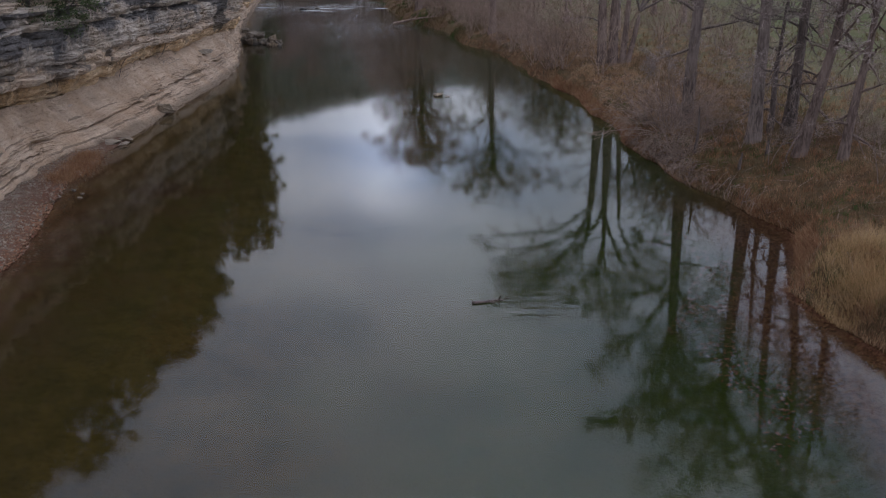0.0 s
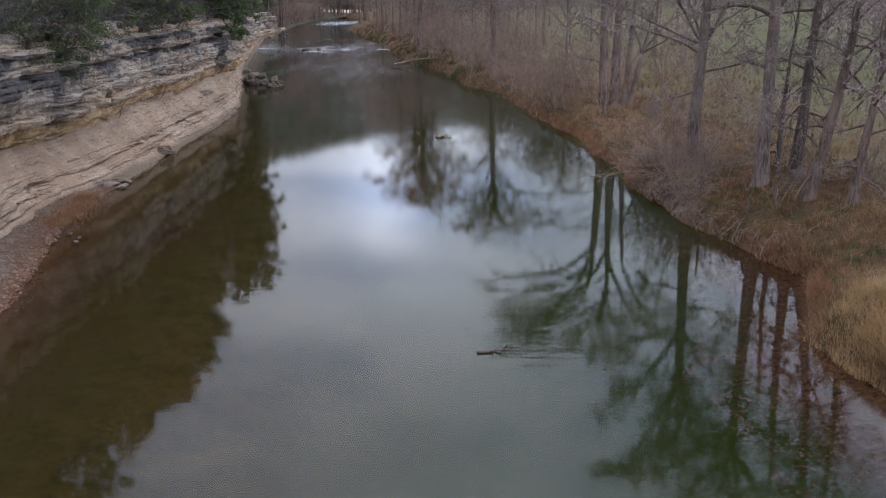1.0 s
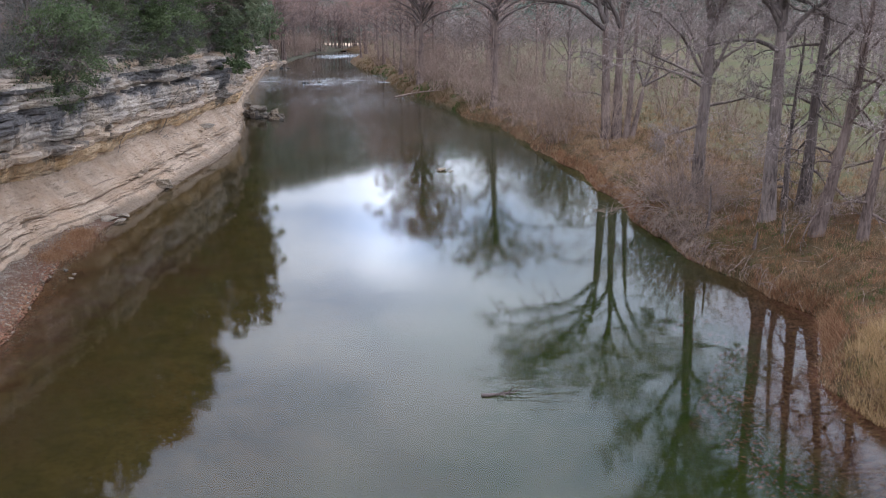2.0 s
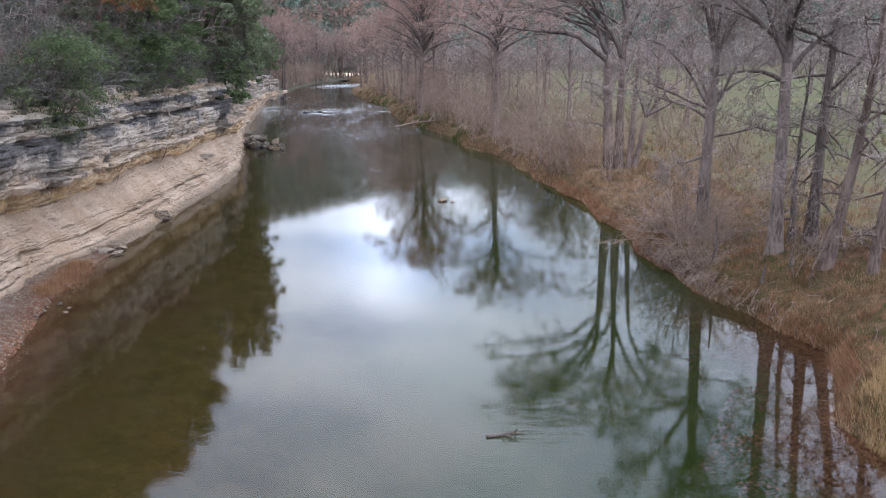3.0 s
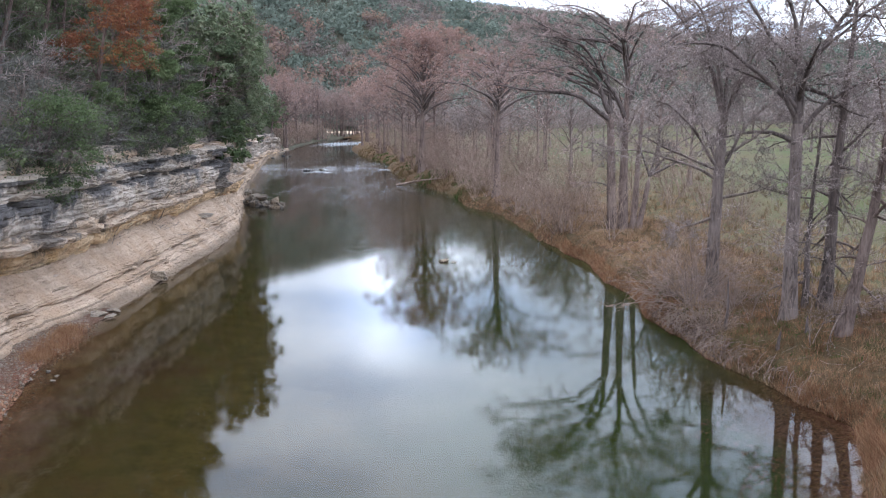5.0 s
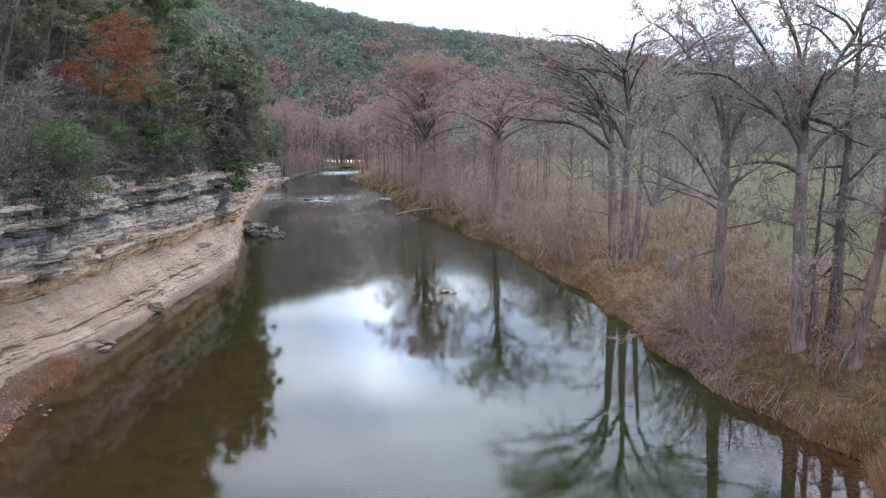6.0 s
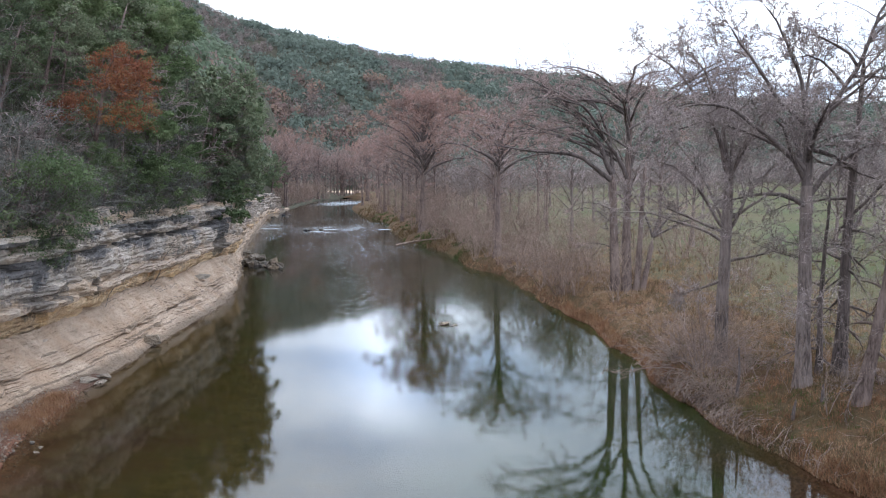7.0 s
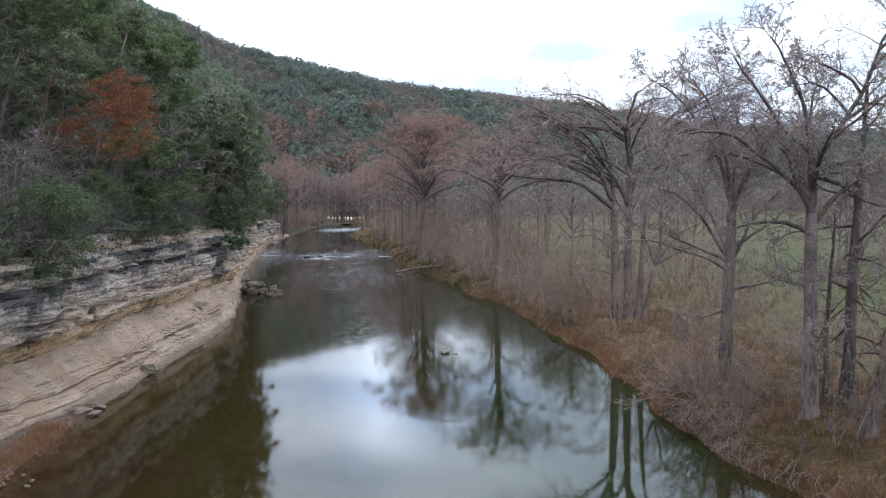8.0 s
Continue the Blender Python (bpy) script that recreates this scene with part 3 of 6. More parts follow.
def slope_mesh():
    """The pale rock slope from the waterline up to the overhanging beds, with thin worn ledges."""
    ys = cliff_rows()
    n = 74
    verts, faces = [], []
    for y in ys:
        foot = cliff_foot(y)
        rise = 2.62 + 0.25 * fbm(y * 0.1, 6.0)
        wild = 1 + 2.2 * smooth01((y - 74) / 12)
        apron = 0.75 * smooth01((84 - y) / 12) * smooth01((y - 43) / 7)
        for k in range(n):
            u = k / (n - 1)
            z = -0.5 + (rise + 0.6) * u
            d = 2.75 * u ** 1.1 + 0.25 * math.sin(u * 3.1)
            sink = 0.55 * cliff_drop(y)
            # thin ledges low on the slope, fading upwards
            q = z * 3.3 + 1.1 * fbm(y * 0.07, 2.0)
            teeth = q - math.floor(q) - 0.5
            d += 0.24 * teeth * max(0.0, 0.25 + 1.1 * fbm(y * 0.10, z * 0.9, 9.0)) * (1.0 if z < 1.2 else 0.3)
            d += (0.16 * fbm(y * 0.9, z * 1.8, 1.0, 5) + 0.26 * fbm(y * 0.2, z * 0.6, 7.0)) * wild
            # one dark undercut seam follows the slope
            seam = (z - 0.92 - 0.22 * fbm(y * 0.12, 3)) / 0.07
            d += 0.50 * math.exp(-(seam**2)) * max(0.0, 0.65 + fbm(y * 0.25, 4))
            # a stack of thin worn beds round that seam, and pocked rock above it
            fold = z * 8.5 + 1.4 * fbm(y * 0.09, 11.0)
            d += 0.30 * (fold - math.floor(fold) - 0.5) * math.exp(-(((z - 0.9) / 0.5) ** 2)) * max(0.0, 0.6 + fbm(y * 0.2, 12.0))
            pock = fbm(y * 1.9, z * 2.6, 14.0)
            d += 0.45 * max(0.0, pock - 0.32) * smooth01((z - 0.7) / 0.6) + 0.05 * fbm(y * 4.0, z * 5.0, 15.0)
            verts.append((foot + 0.45 + apron * (1 - u) ** 1.3 - d * narrow(y), y, z - sink))
    for r in range(len(ys) - 1):
        for c in range(n - 1):
            k = r * n + c
            faces.append((k, k + 1, k + n + 1, k + n))
    return mesh_of("rock_slope", verts, faces, [M_SLOPE], None, False)


def build_cliff():
    cliff = tagged(new("cliff"), "layered pale limestone river bluff streaked black by run-off", "cliff", kind="structure")
    part("rock_slope", slope_mesh(), cliff, "pale eroded limestone slope with thin ledges")
    beds = [
        (2.27, 2.80, 3.30, 0.10, 3.5, 3, M_ROCK_YELLOW, 0.25, 0.3),
        (2.74, 3.61, 2.78, 0.34, 2.8, 4, M_ROCK_YELLOW, 0.40, 0.3),
        (3.56, 3.98, 2.16, 0.30, 1.8, 13, M_ROCK, 0.22, 0.25),
        (3.93, 4.35, 2.52, 0.28, 1.6, 5, M_ROCK, 0.05, 0.25),
        (4.30, 4.90, 2.26, 0.24, 2.2, 6, M_ROCK_GREY, 0.28, 0.3),
        (4.86, 5.74, 2.36, 0.24, 2.6, 7, M_ROCK_GREY, 0.14, 0.3),
        (5.69, 6.10, 2.66, 0.40, 1.5, 8, M_ROCK_GREY, 0.1, 0.2),
        (6.06, 6.43, 2.32, 0.40, 1.3, 9, M_ROCK_GREY, 0.3, 0.3),
        (6.38, 6.85, 2.40, 0.28, 1.1, 10, M_ROCK_GREY, 0.05, 0.3),
        (6.80, 7.17, 2.60, 0.42, 1.5, 14, M_ROCK_GREY, 0.05, 0.3),
        (7.12, 7.54, 2.85, 0.45, 1.7, 11, M_ROCK, 0.05, 0.3),
        (7.49, 8.05, 3.30, 0.50, 1.4, 12, M_ROCK_GREY, 0.0, 0.4),
    ]
    for spec in beds:
        part("rock_bed", bed_mesh(*spec), cliff)


build_cliff()


# ---------------------------------------------------------------- plants: wood
UP = Vector((0, 0, 1))


class Wood:
    """Gathers the tapered tubes of one plant: each trunk and each main limb by itself, the fine twigs together."""

    def __init__(self, split=True):
        self.split = split
        self.pieces = []
        self.twigs = ([], [])
        self.rest = ([], [])
        self.tips = []
        self.limb = self.rest

    def begin(self, name):
        self.pieces.append((name, [], []))
        return self.pieces[-1][1:]

    def tube(self, into, pts, radii, sides, flute=0.0):
        verts, faces = into
        first, n, last = len(verts), len(pts), None
        for k in range(n - 1):
            d = pts[k + 1] - pts[max(k - 1, 0)]
            a = d.orthogonal() if last is None else last - d * (last.dot(d) / max(d.length_squared, 1e-9))
            a = a.normalized() if a.length > 1e-4 else d.orthogonal().normalized()
            b, last = d.cross(a).normalized(), a
            for s in range(sides):
                w = 2 * math.pi * s / sides
                r = radii[k] * (1 + flute * noise.noise(Vector((2.2 * math.cos(w), 2.2 * math.sin(w), pts[k].z * 0.5 + first)))) if flute else radii[k]
                verts.append(pts[k] + a * (r * math.cos(w)) + b * (r * math.sin(w)))
        verts.append(pts[-1])
        for k in range(n - 2):
            for s in range(sides):
                i, j = first + k * sides + s, first + k * sides + (s + 1) % sides
                faces.append((i, j, j + sides, i + sides))
        for s in range(sides):
            i, j = first + (n - 2) * sides + s, first + (n - 2) * sides + (s + 1) % sides
            faces.append((i, j, first + (n - 1) * sides))

    def put(self, thing, bark, twig, limb_bark=None):
        for name, verts, faces in self.pieces:
            part(name, mesh_of(name, verts, faces, [limb_bark or bark if name == "limb" else bark], None, True), thing)
        for name, (verts, faces), mat in (("branchwork", self.rest, bark), ("twigwork", self.twigs, twig)):
            if faces:
                tagged(part(name, mesh_of(name, verts, faces, [mat]), thing), kind="stuff")


def any_way(rng):
    return Vector((rng.gauss(0, 1), rng.gauss(0, 1), rng.gauss(0, 1))).normalized()


def limb(w, rng, st, p, d, length, r, level=0, last_level=3):
    """A branch that wanders, turns by its style's bend, and carries smaller ones."""
    segs = st["segs"][level] if level < last_level else 1
    pts, ways = [p.copy()], []
    for k in range(segs):
        d = (d + any_way(rng) * st["wander"][level] + UP * st["bend"][level]).normalized()
        p = p + d * (length / segs)
        pts.append(p.copy())
        ways.append(d.copy())
    radii = [r * (1 - 0.9 * (k / segs) ** 0.85) for k in range(segs + 1)]
    if level == 0:
        w.limb = w.begin("limb") if w.split else w.rest
    w.tube(w.limb if level == 0 else w.rest if level == 1 else w.twigs, pts, radii, (7, 4, 3, 3)[level] if w.split else 3)
    if level >= last_level:
        w.tips.append(pts[-1])
        return
    n = st["kids"][level]
    for k in range(n + (2 if w.split else 0)):
        t = st["first"] + (1 - st["first"]) * (k + rng.random()) / n if k < n else 0.985
        q = min(segs - 1, int(t * segs))
        at = pts[q].lerp(pts[q + 1], t * segs - q)
        side = any_way(rng)
        side.z *= st["flat"]
        side = (side - ways[q] * side.dot(ways[q])).normalized()
        spread = radians(rng.uniform(*st["angle"]))
        way = ways[q] * math.cos(spread) + side * math.sin(spread)
        limb(w, rng, st, at, way, length * st["ratio"] * rng.uniform(0.6, 1.2) * (1.15 - 0.5 * t), max(radii[q] * 0.55, st["thin"]), level + 1, last_level)


SHRUB = dict(segs=(6, 3, 1, 1), wander=(0.16, 0.2, 0.2, 0.2), bend=(-0.10, -0.05, 0.0, 0.0), kids=(6, 3, 2), first=0.15, flat=1.0, angle=(18, 50), ratio=0.48, thin=0.007)
LIGHT = dict(segs=(5, 2, 1, 1), wander=(0.13, 0.2, 0.2, 0.2), bend=(-0.03, 0.02, 0.0, 0.0), kids=(6, 5, 3), first=0.2, flat=0.7, angle=(28, 62), ratio=0.46, thin=0.024)


def stem(w, rng, p, way, height, r, wander=0.03, segs=10, flare=1.6, top=0.22, sides=16):
    """A trunk with a flared foot; returns its points and radii."""
    pts, radii = [p.copy() - UP * 0.4], [r * flare * 1.05]
    d = way.normalized()
    for k in range(segs + 1):
        u = k / segs
        pts.append(p.copy())
        radii.append(r * (1 - (1 - top) * u) * (1 + (flare - 1) * math.exp(-u * height / 1.1)))
        d = (d + any_way(rng) * wander + UP * wander * 0.4).normalized()
        p = p + d * (height / segs)
    w.tube(w.begin("trunk"), pts, radii, sides, 0.22)
    return pts[1:], radii[1:]


def on(pts, u):
    q = min(1.0, max(0.0, u)) * (len(pts) - 1)
    k = min(len(pts) - 2, int(q))
    return pts[k].lerp(pts[k + 1], q - k)


def bearing(az, el):
    a, e = radians(az), radians(el)
    return Vector((math.cos(a) * math.cos(e), math.sin(a) * math.cos(e), math.sin(e)))


def moss(t, w, seed, share, mat, size=0.07, per=2):
    """Ball moss, seed balls and dead leaves that cling to the twigs."""
    rng = random.Random(seed)
    tips = [v for v in w.tips if rng.random() < share]
    tagged(part("moss_clumps", leaf_mesh("moss_clumps", seed, tips, per, 0.05, size, mat), t), kind="stuff")


def trunk_limbs(w, rng, st, pts, radii, count, low, high, reach, el, side=None, levels=3):
    """Limbs all up a trunk, longest low down; side: a bearing that most of them lean to."""
    for k in range(count):
        u = low + (high - low) * (k + rng.random() * 0.8) / count
        az = rng.uniform(0, 360) if side is None or rng.random() < 0.35 else side + rng.uniform(-65, 65)
        q = min(len(radii) - 1, int(u * (len(radii) - 1)))
        limb(w, rng, st, on(pts, u), bearing(az, rng.uniform(*el)), reach * rng.uniform(0.65, 1.1) * (1.15 - 0.5 * u), min(0.08, radii[q] * 0.45), 0, levels)


def soup_mesh(name, verts, corners, mat):
    """A mesh of many loose faces of the same number of corners."""
    n = len(verts) // corners
    me = bpy.data.meshes.new(name)
    me.vertices.add(len(verts))
    me.vertices.foreach_set("co", np.ascontiguousarray(verts, dtype=np.float32).ravel())
    me.loops.add(n * corners)
    me.loops.foreach_set("vertex_index", np.arange(n * corners, dtype=np.int32))
    me.polygons.add(n)
    me.polygons.foreach_set("loop_start", np.arange(0, n * corners, corners, dtype=np.int32))
    me.materials.append(mat)
    me.update(calc_edges=True)
    return me


def unit_rows(v):
    return v / np.linalg.norm(v, axis=-1)[..., None]


def leaf_tris(npr, c, size, slim=0.62, face=None, loose=0.45):
    """Pointed leaves at the rows of c, tilted at random or roughly facing the way that face gives."""
    a = unit_rows(npr.normal(size=c.shape))
    if face is None:
        b = unit_rows(np.cross(a, npr.normal(size=c.shape)))
    else:
        out = unit_rows(face + loose * npr.normal(size=c.shape))
        a = unit_rows(np.cross(out, a))
        b = np.cross(out, a)
    s = np.asarray(size).reshape(-1, 1) * npr.uniform(0.5, 1.3, size=(len(c), 1))
    return np.stack([c - a * s + b * s * slim, c - a * s - b * s * slim, c + a * s], 1).reshape(-1, 3)


def leaf_mesh(name, seed, centres, per, radius, size, mat, flat=1.0):
    """Small leaves scattered round each centre."""
    npr = np.random.RandomState(seed)
    c = np.repeat(np.array([tuple(v) for v in centres]), per, axis=0)
    way = unit_rows(npr.normal(size=c.shape))
    c = c + way * radius * npr.uniform(0.2, 1.9, (len(c), 1)) ** 0.7 * np.array((1, 1, flat))
    return soup_mesh(name, leaf_tris(npr, c, size, face=way + np.array((0, 0, 0.7))), 3, mat)


def stand(thing, x, y, turn=0.0, size=1.0, sink=0.1):
    thing.matrix_world = Matrix.Translation((x, y, land(x, y) - sink)) @ pose(0, 0, 0, 0, 0, turn) @ Matrix.Scale(size, 4)
    return thing


def copy_at(thing, x, y, turn, size, sink=0.1):
    ob = copy_thing(thing, Matrix.Translation((x, y, land(x, y) - sink)) @ pose(0, 0, 0, 0, 0, turn))
    ob.scale = (size, size, size)
    return ob


# ---------------------------------------------------------------- the big trees on the low bank
def lead(w, rng, st, p, runs, r, kids, reach, first=0.3, end=0.22, last=3):
    """A big limb that follows runs of (bearing, slope, length), wandering a little, with crooked branches on it."""
    w.limb = w.begin("limb") if w.split else w.rest
    p = Vector(p)
    pts, ways = [p.copy()], []
    d = bearing(*runs[0][:2])
    for az, el, ln in runs:
        n = max(1, int(ln / (0.45 if w.split else 1.5)))
        goal = bearing(az, el)
        for _ in range(n):
            d = (d * 0.55 + goal * 0.45 + any_way(rng) * 0.15).normalized()
            p = p + d * (ln / n)
            pts.append(p.copy())
            ways.append(d.copy())
    n = len(ways)
    radii = [r * (1 - (1 - end) * (k / n) ** 0.9) for k in range(n + 1)]
    w.tube(w.limb, pts, radii, 8 if w.split else 3, 0.12 if w.split else 0.0)
    for k in range(kids + 3):
        t = first + (1 - first) * (k + rng.random()) / kids if k < kids else 0.99
        q = min(n - 1, int(t * n))
        side = any_way(rng)
        side.z = side.z * 0.6 + 0.15
        side = (side - ways[q] * side.dot(ways[q])).normalized()
        spread = radians(rng.uniform(25, 75) if k < kids else rng.uniform(5, 45))
        way = ways[q] * math.cos(spread) + side * math.sin(spread)
        limb(w, rng, st, pts[q].lerp(pts[q + 1], t * n - q), way, reach * rng.uniform(0.55, 1.2) * (1.2 - 0.5 * t), min(0.05, max(0.022, radii[q] * 0.5)), 1, last)
    return pts


CROOKED = dict(segs=(10, 8, 4, 2), wander=(0.2, 0.34, 0.45, 0.5), bend=(0.0, 0.03, 0.02, 0.0), kids=(11, 9, 6), first=0.25, flat=0.7, angle=(30, 75), ratio=0.44, thin=0.014)
SWEEPING = dict(segs=(10, 6, 3, 1), wander=(0.12, 0.20, 0.28, 0.3), bend=(0.0, -0.02, 0.0, 0.0), kids=(11, 6, 4), first=0.25, flat=0.4, angle=(22, 55), ratio=0.42, thin=0.0115)


def triple_cypress():
    """Three tall trunks from one stool, with long limbs that sweep out over the river."""
    rng = random.Random(11)
    t, w = new("bald_cypress"), Wood()
    trunks = []
    for dx, dy, lean, h, r, top in ((-0.68, 0.0, -0.01, 8.4, 0.33, 0.75), (0.12, 0.2, 0.03, 12.8, 0.36, 0.3), (0.78, -0.1, 0.07, 9.5, 0.22, 0.5)):
        trunks.append(stem(w, rng, Vector((dx, dy, 0)), Vector((lean, 0, 1)), h, r, 0.025, 12, 1.35, top)[0])
    # leaders lean apart; from each, tiers of limbs run out nearly level
    leaders = (
        (trunks[0][-1], ((176, 62, 2.7), (184, 50, 2.7), (180, 28, 2.6)), 0.21, 180),
        (trunks[0][-1], ((120, 76, 2.4), (150, 64, 2.2), (190, 40, 2.2)), 0.17, 165),
        (on(trunks[1], 0.62), ((200, 60, 2.8), (186, 48, 3.0), (180, 30, 3.0)), 0.17, 186),
        (on(trunks[1], 0.68), ((8, 64, 2.6), (0, 54, 2.6), (10, 34, 2.6)), 0.18, 5),
        (trunks[1][-3], ((60, 74, 2.0), (100, 60, 2.2)), 0.13, 60),
        (trunks[1][-3], ((250, 70, 2.4), (270, 60, 2.6)), 0.13, 240),
        (trunks[2][-1], ((350, 66, 2.6), (5, 58, 2.6), (0, 40, 2.4)), 0.13, 0),
        (trunks[1][-2], ((200, 64, 1.8), (170, 44, 2.2)), 0.11, 190),
    )
    for start, runs, r, side in leaders:
        pts = lead(w, rng, SWEEPING, start, runs, r, 9, 2.0, 0.45)
        for k in range(6):
            u = 0.14 + 0.8 * (k + rng.random() * 0.7) / 6
            az = side + rng.uniform(-42, 42) + (180 if rng.random() < 0.15 else 0)
            ln = rng.uniform(5.0, 7.8) * (1.12 - 0.45 * u) * (1.1 if 90 < side < 270 else 0.85)
            lead(w, rng, SWEEPING, on(pts, u), ((az, rng.uniform(18, 44), ln * 0.25), (az + rng.uniform(-14, 14), rng.uniform(2, 24), ln * 0.35), (az + rng.uniform(-28, 28), rng.uniform(-10, 14), ln * 0.4)), 0.105 - 0.035 * u, 10, 1.7, 0.35)
    lead(w, rng, SWEEPING, on(trunks[0], 0.93), ((182, 38, 2.6), (180, 14, 2.2), (176, 8, 2.0), (182, 4, 2.4)), 0.17, 16, 2.0)
    for h, az, ln in ((4.9, 184, 3.4), (3.1, 178, 2.2), (5.8, 176, 3.2)):
        lead(w, rng, SWEEPING, on(trunks[0], h / 8.4), ((az, 28, ln * 0.35), (az, 0, ln * 0.35), (az, -35, ln * 0.3)), 0.06, 6, 1.1)
    pts, _ = stem(w, rng, Vector((1.15, -0.2, 0)), Vector((0.2, 0, 1)), 4.0, 0.19, 0.03, 7, 1.3, 0.8)
    for az, el, ln in ((6, 52, 4.6), (20, 74, 5.5), (350, 30, 3.6), (190, 75, 3.6)):
        lead(w, rng, SWEEPING, pts[-1], ((az, el, ln * 0.6), (az, el - 25, ln * 0.4)), 0.10, 8, 1.8)
    w.put(t, M_BARK, M_TWIG_RUST, M_LIMB)
    moss(t, w, 1, 0.2, M_LEAF_BARE, 0.045, 1)
    tagged(t, "tall bare bald cypress with three trunks and sweeping limbs", "tree")
    return stand(t, 12.3, 63.5, 0, 1.0)


def forked_tree():
    """The grey tree with a clean trunk, a strong fork and an open crown of crooked branches."""
    rng = random.Random(23)
    t, w = new("forked_tree"), Wood()
    pts, _ = stem(w, rng, Vector((0, 0, 0)), Vector((-0.035, 0, 1)), 8.6, 0.275, 0.02, 14, 1.55, 0.78)
    top = pts[-1]
    lead(w, rng, CROOKED, top, ((182, 46, 3.3), (178, 12, 1.8), (182, -22, 1.4)), 0.13, 17, 1.9)
    mid = top + Vector((0.02, 0.1, 1.75))
    w.limb = w.begin("limb")
    w.tube(w.limb, [top - UP * 0.5, top, top.lerp(mid, 0.5) + Vector((0.04, 0, 0)), mid, mid + UP * 0.3], [0.195, 0.195, 0.17, 0.14, 0.08], 10, 0.1)
    lead(w, rng, CROOKED, mid, ((160, 84, 1.3), (178, 74, 2.5), (186, 50, 1.5)), 0.11, 11, 1.8, 0.35)
    right = lead(w, rng, CROOKED, mid - UP * 0.5, ((350, 58, 2.2), (4, 62, 3.2), (2, 45, 2.2)), 0.125, 15, 2.1, 0.4)
    lead(w, rng, CROOKED, mid, ((182, 40, 1.4), (140, 86, 1.0), (190, 60, 1.3), (178, 58, 1.5)), 0.12, 12, 1.8)
    lead(w, rng, CROOKED, mid - UP * 0.8, ((0, -12, 1.2), (10, -45, 1.1), (350, -20, 1.0)), 0.10, 8, 1.5)
    lead(w, rng, CROOKED, on(right, 0.30), ((180, 40, 0.8), (200, 5, 1.2), (190, -30, 0.8)), 0.07, 7, 1.2)
    lead(w, rng, CROOKED, on(right, 0.42), ((200, 50, 0.7), (170, 20, 1.3), (185, -5, 0.9)), 0.07, 8, 1.3)
    lead(w, rng, CROOKED, on(right, 0.36), ((20, 10, 1.2), (350, -14, 1.4)), 0.07, 7, 1.3)
    lead(w, rng, CROOKED, on(right, 0.68), ((5, 50, 1.5), (350, 20, 1.6)), 0.07, 9, 1.6)
    lead(w, rng, CROOKED, on(right, 0.26), ((15, 35, 1.8), (0, 25, 1.8), (345, 0, 1.2)), 0.08, 11, 1.6)
    lead(w, rng, CROOKED, on(right, 0.58), ((330, 40, 1.0), (10, 15, 1.4)), 0.06, 7, 1.3)
    lead(w, rng, CROOKED, top - UP * 1.3, ((178, 22, 1.1), (186, -1, 1.3), (176, -30, 0.9)), 0.11, 9, 1.4)
    lead(w, rng, CROOKED, top - UP * 1.0, ((20, 45, 1.6), (0, 20, 1.8), (340, -6, 1.6)), 0.12, 10, 1.7)
    for az, el, ln, r in ((100, 52, 4.2, 0.12), (262, 40, 3.8, 0.11), (220, 58, 4.0, 0.11), (60, 62, 4.4, 0.11), (300, 55, 4.2, 0.11), (140, 34, 3.8, 0.10)):
        lead(w, rng, CROOKED, top + UP * rng.uniform(-0.5, 1.5), ((az, el, ln * 0.4), (az + 20, el - 15, ln * 0.35), (az - 15, el - 35, ln * 0.25)), r, 10, 1.7)
    for k in range(16):
        limb(w, rng, dict(CROOKED, kids=(5, 4, 3)), on(pts, 0.2 + 0.75 * k / 16), bearing(rng.uniform(0, 360), rng.uniform(-35, 20)), rng.uniform(0.8, 1.9), 0.022, 1)
    w.put(t, M_BARK_PALE, M_TWIG, M_LIMB)
    moss(t, w, 2, 0.32, M_LEAF_BARE, 0.036)
    tagged(t, "big grey leafless tree with a widely forked crown", "tree")
    return stand(t, 13.95, 36.5, 0, 1.0)


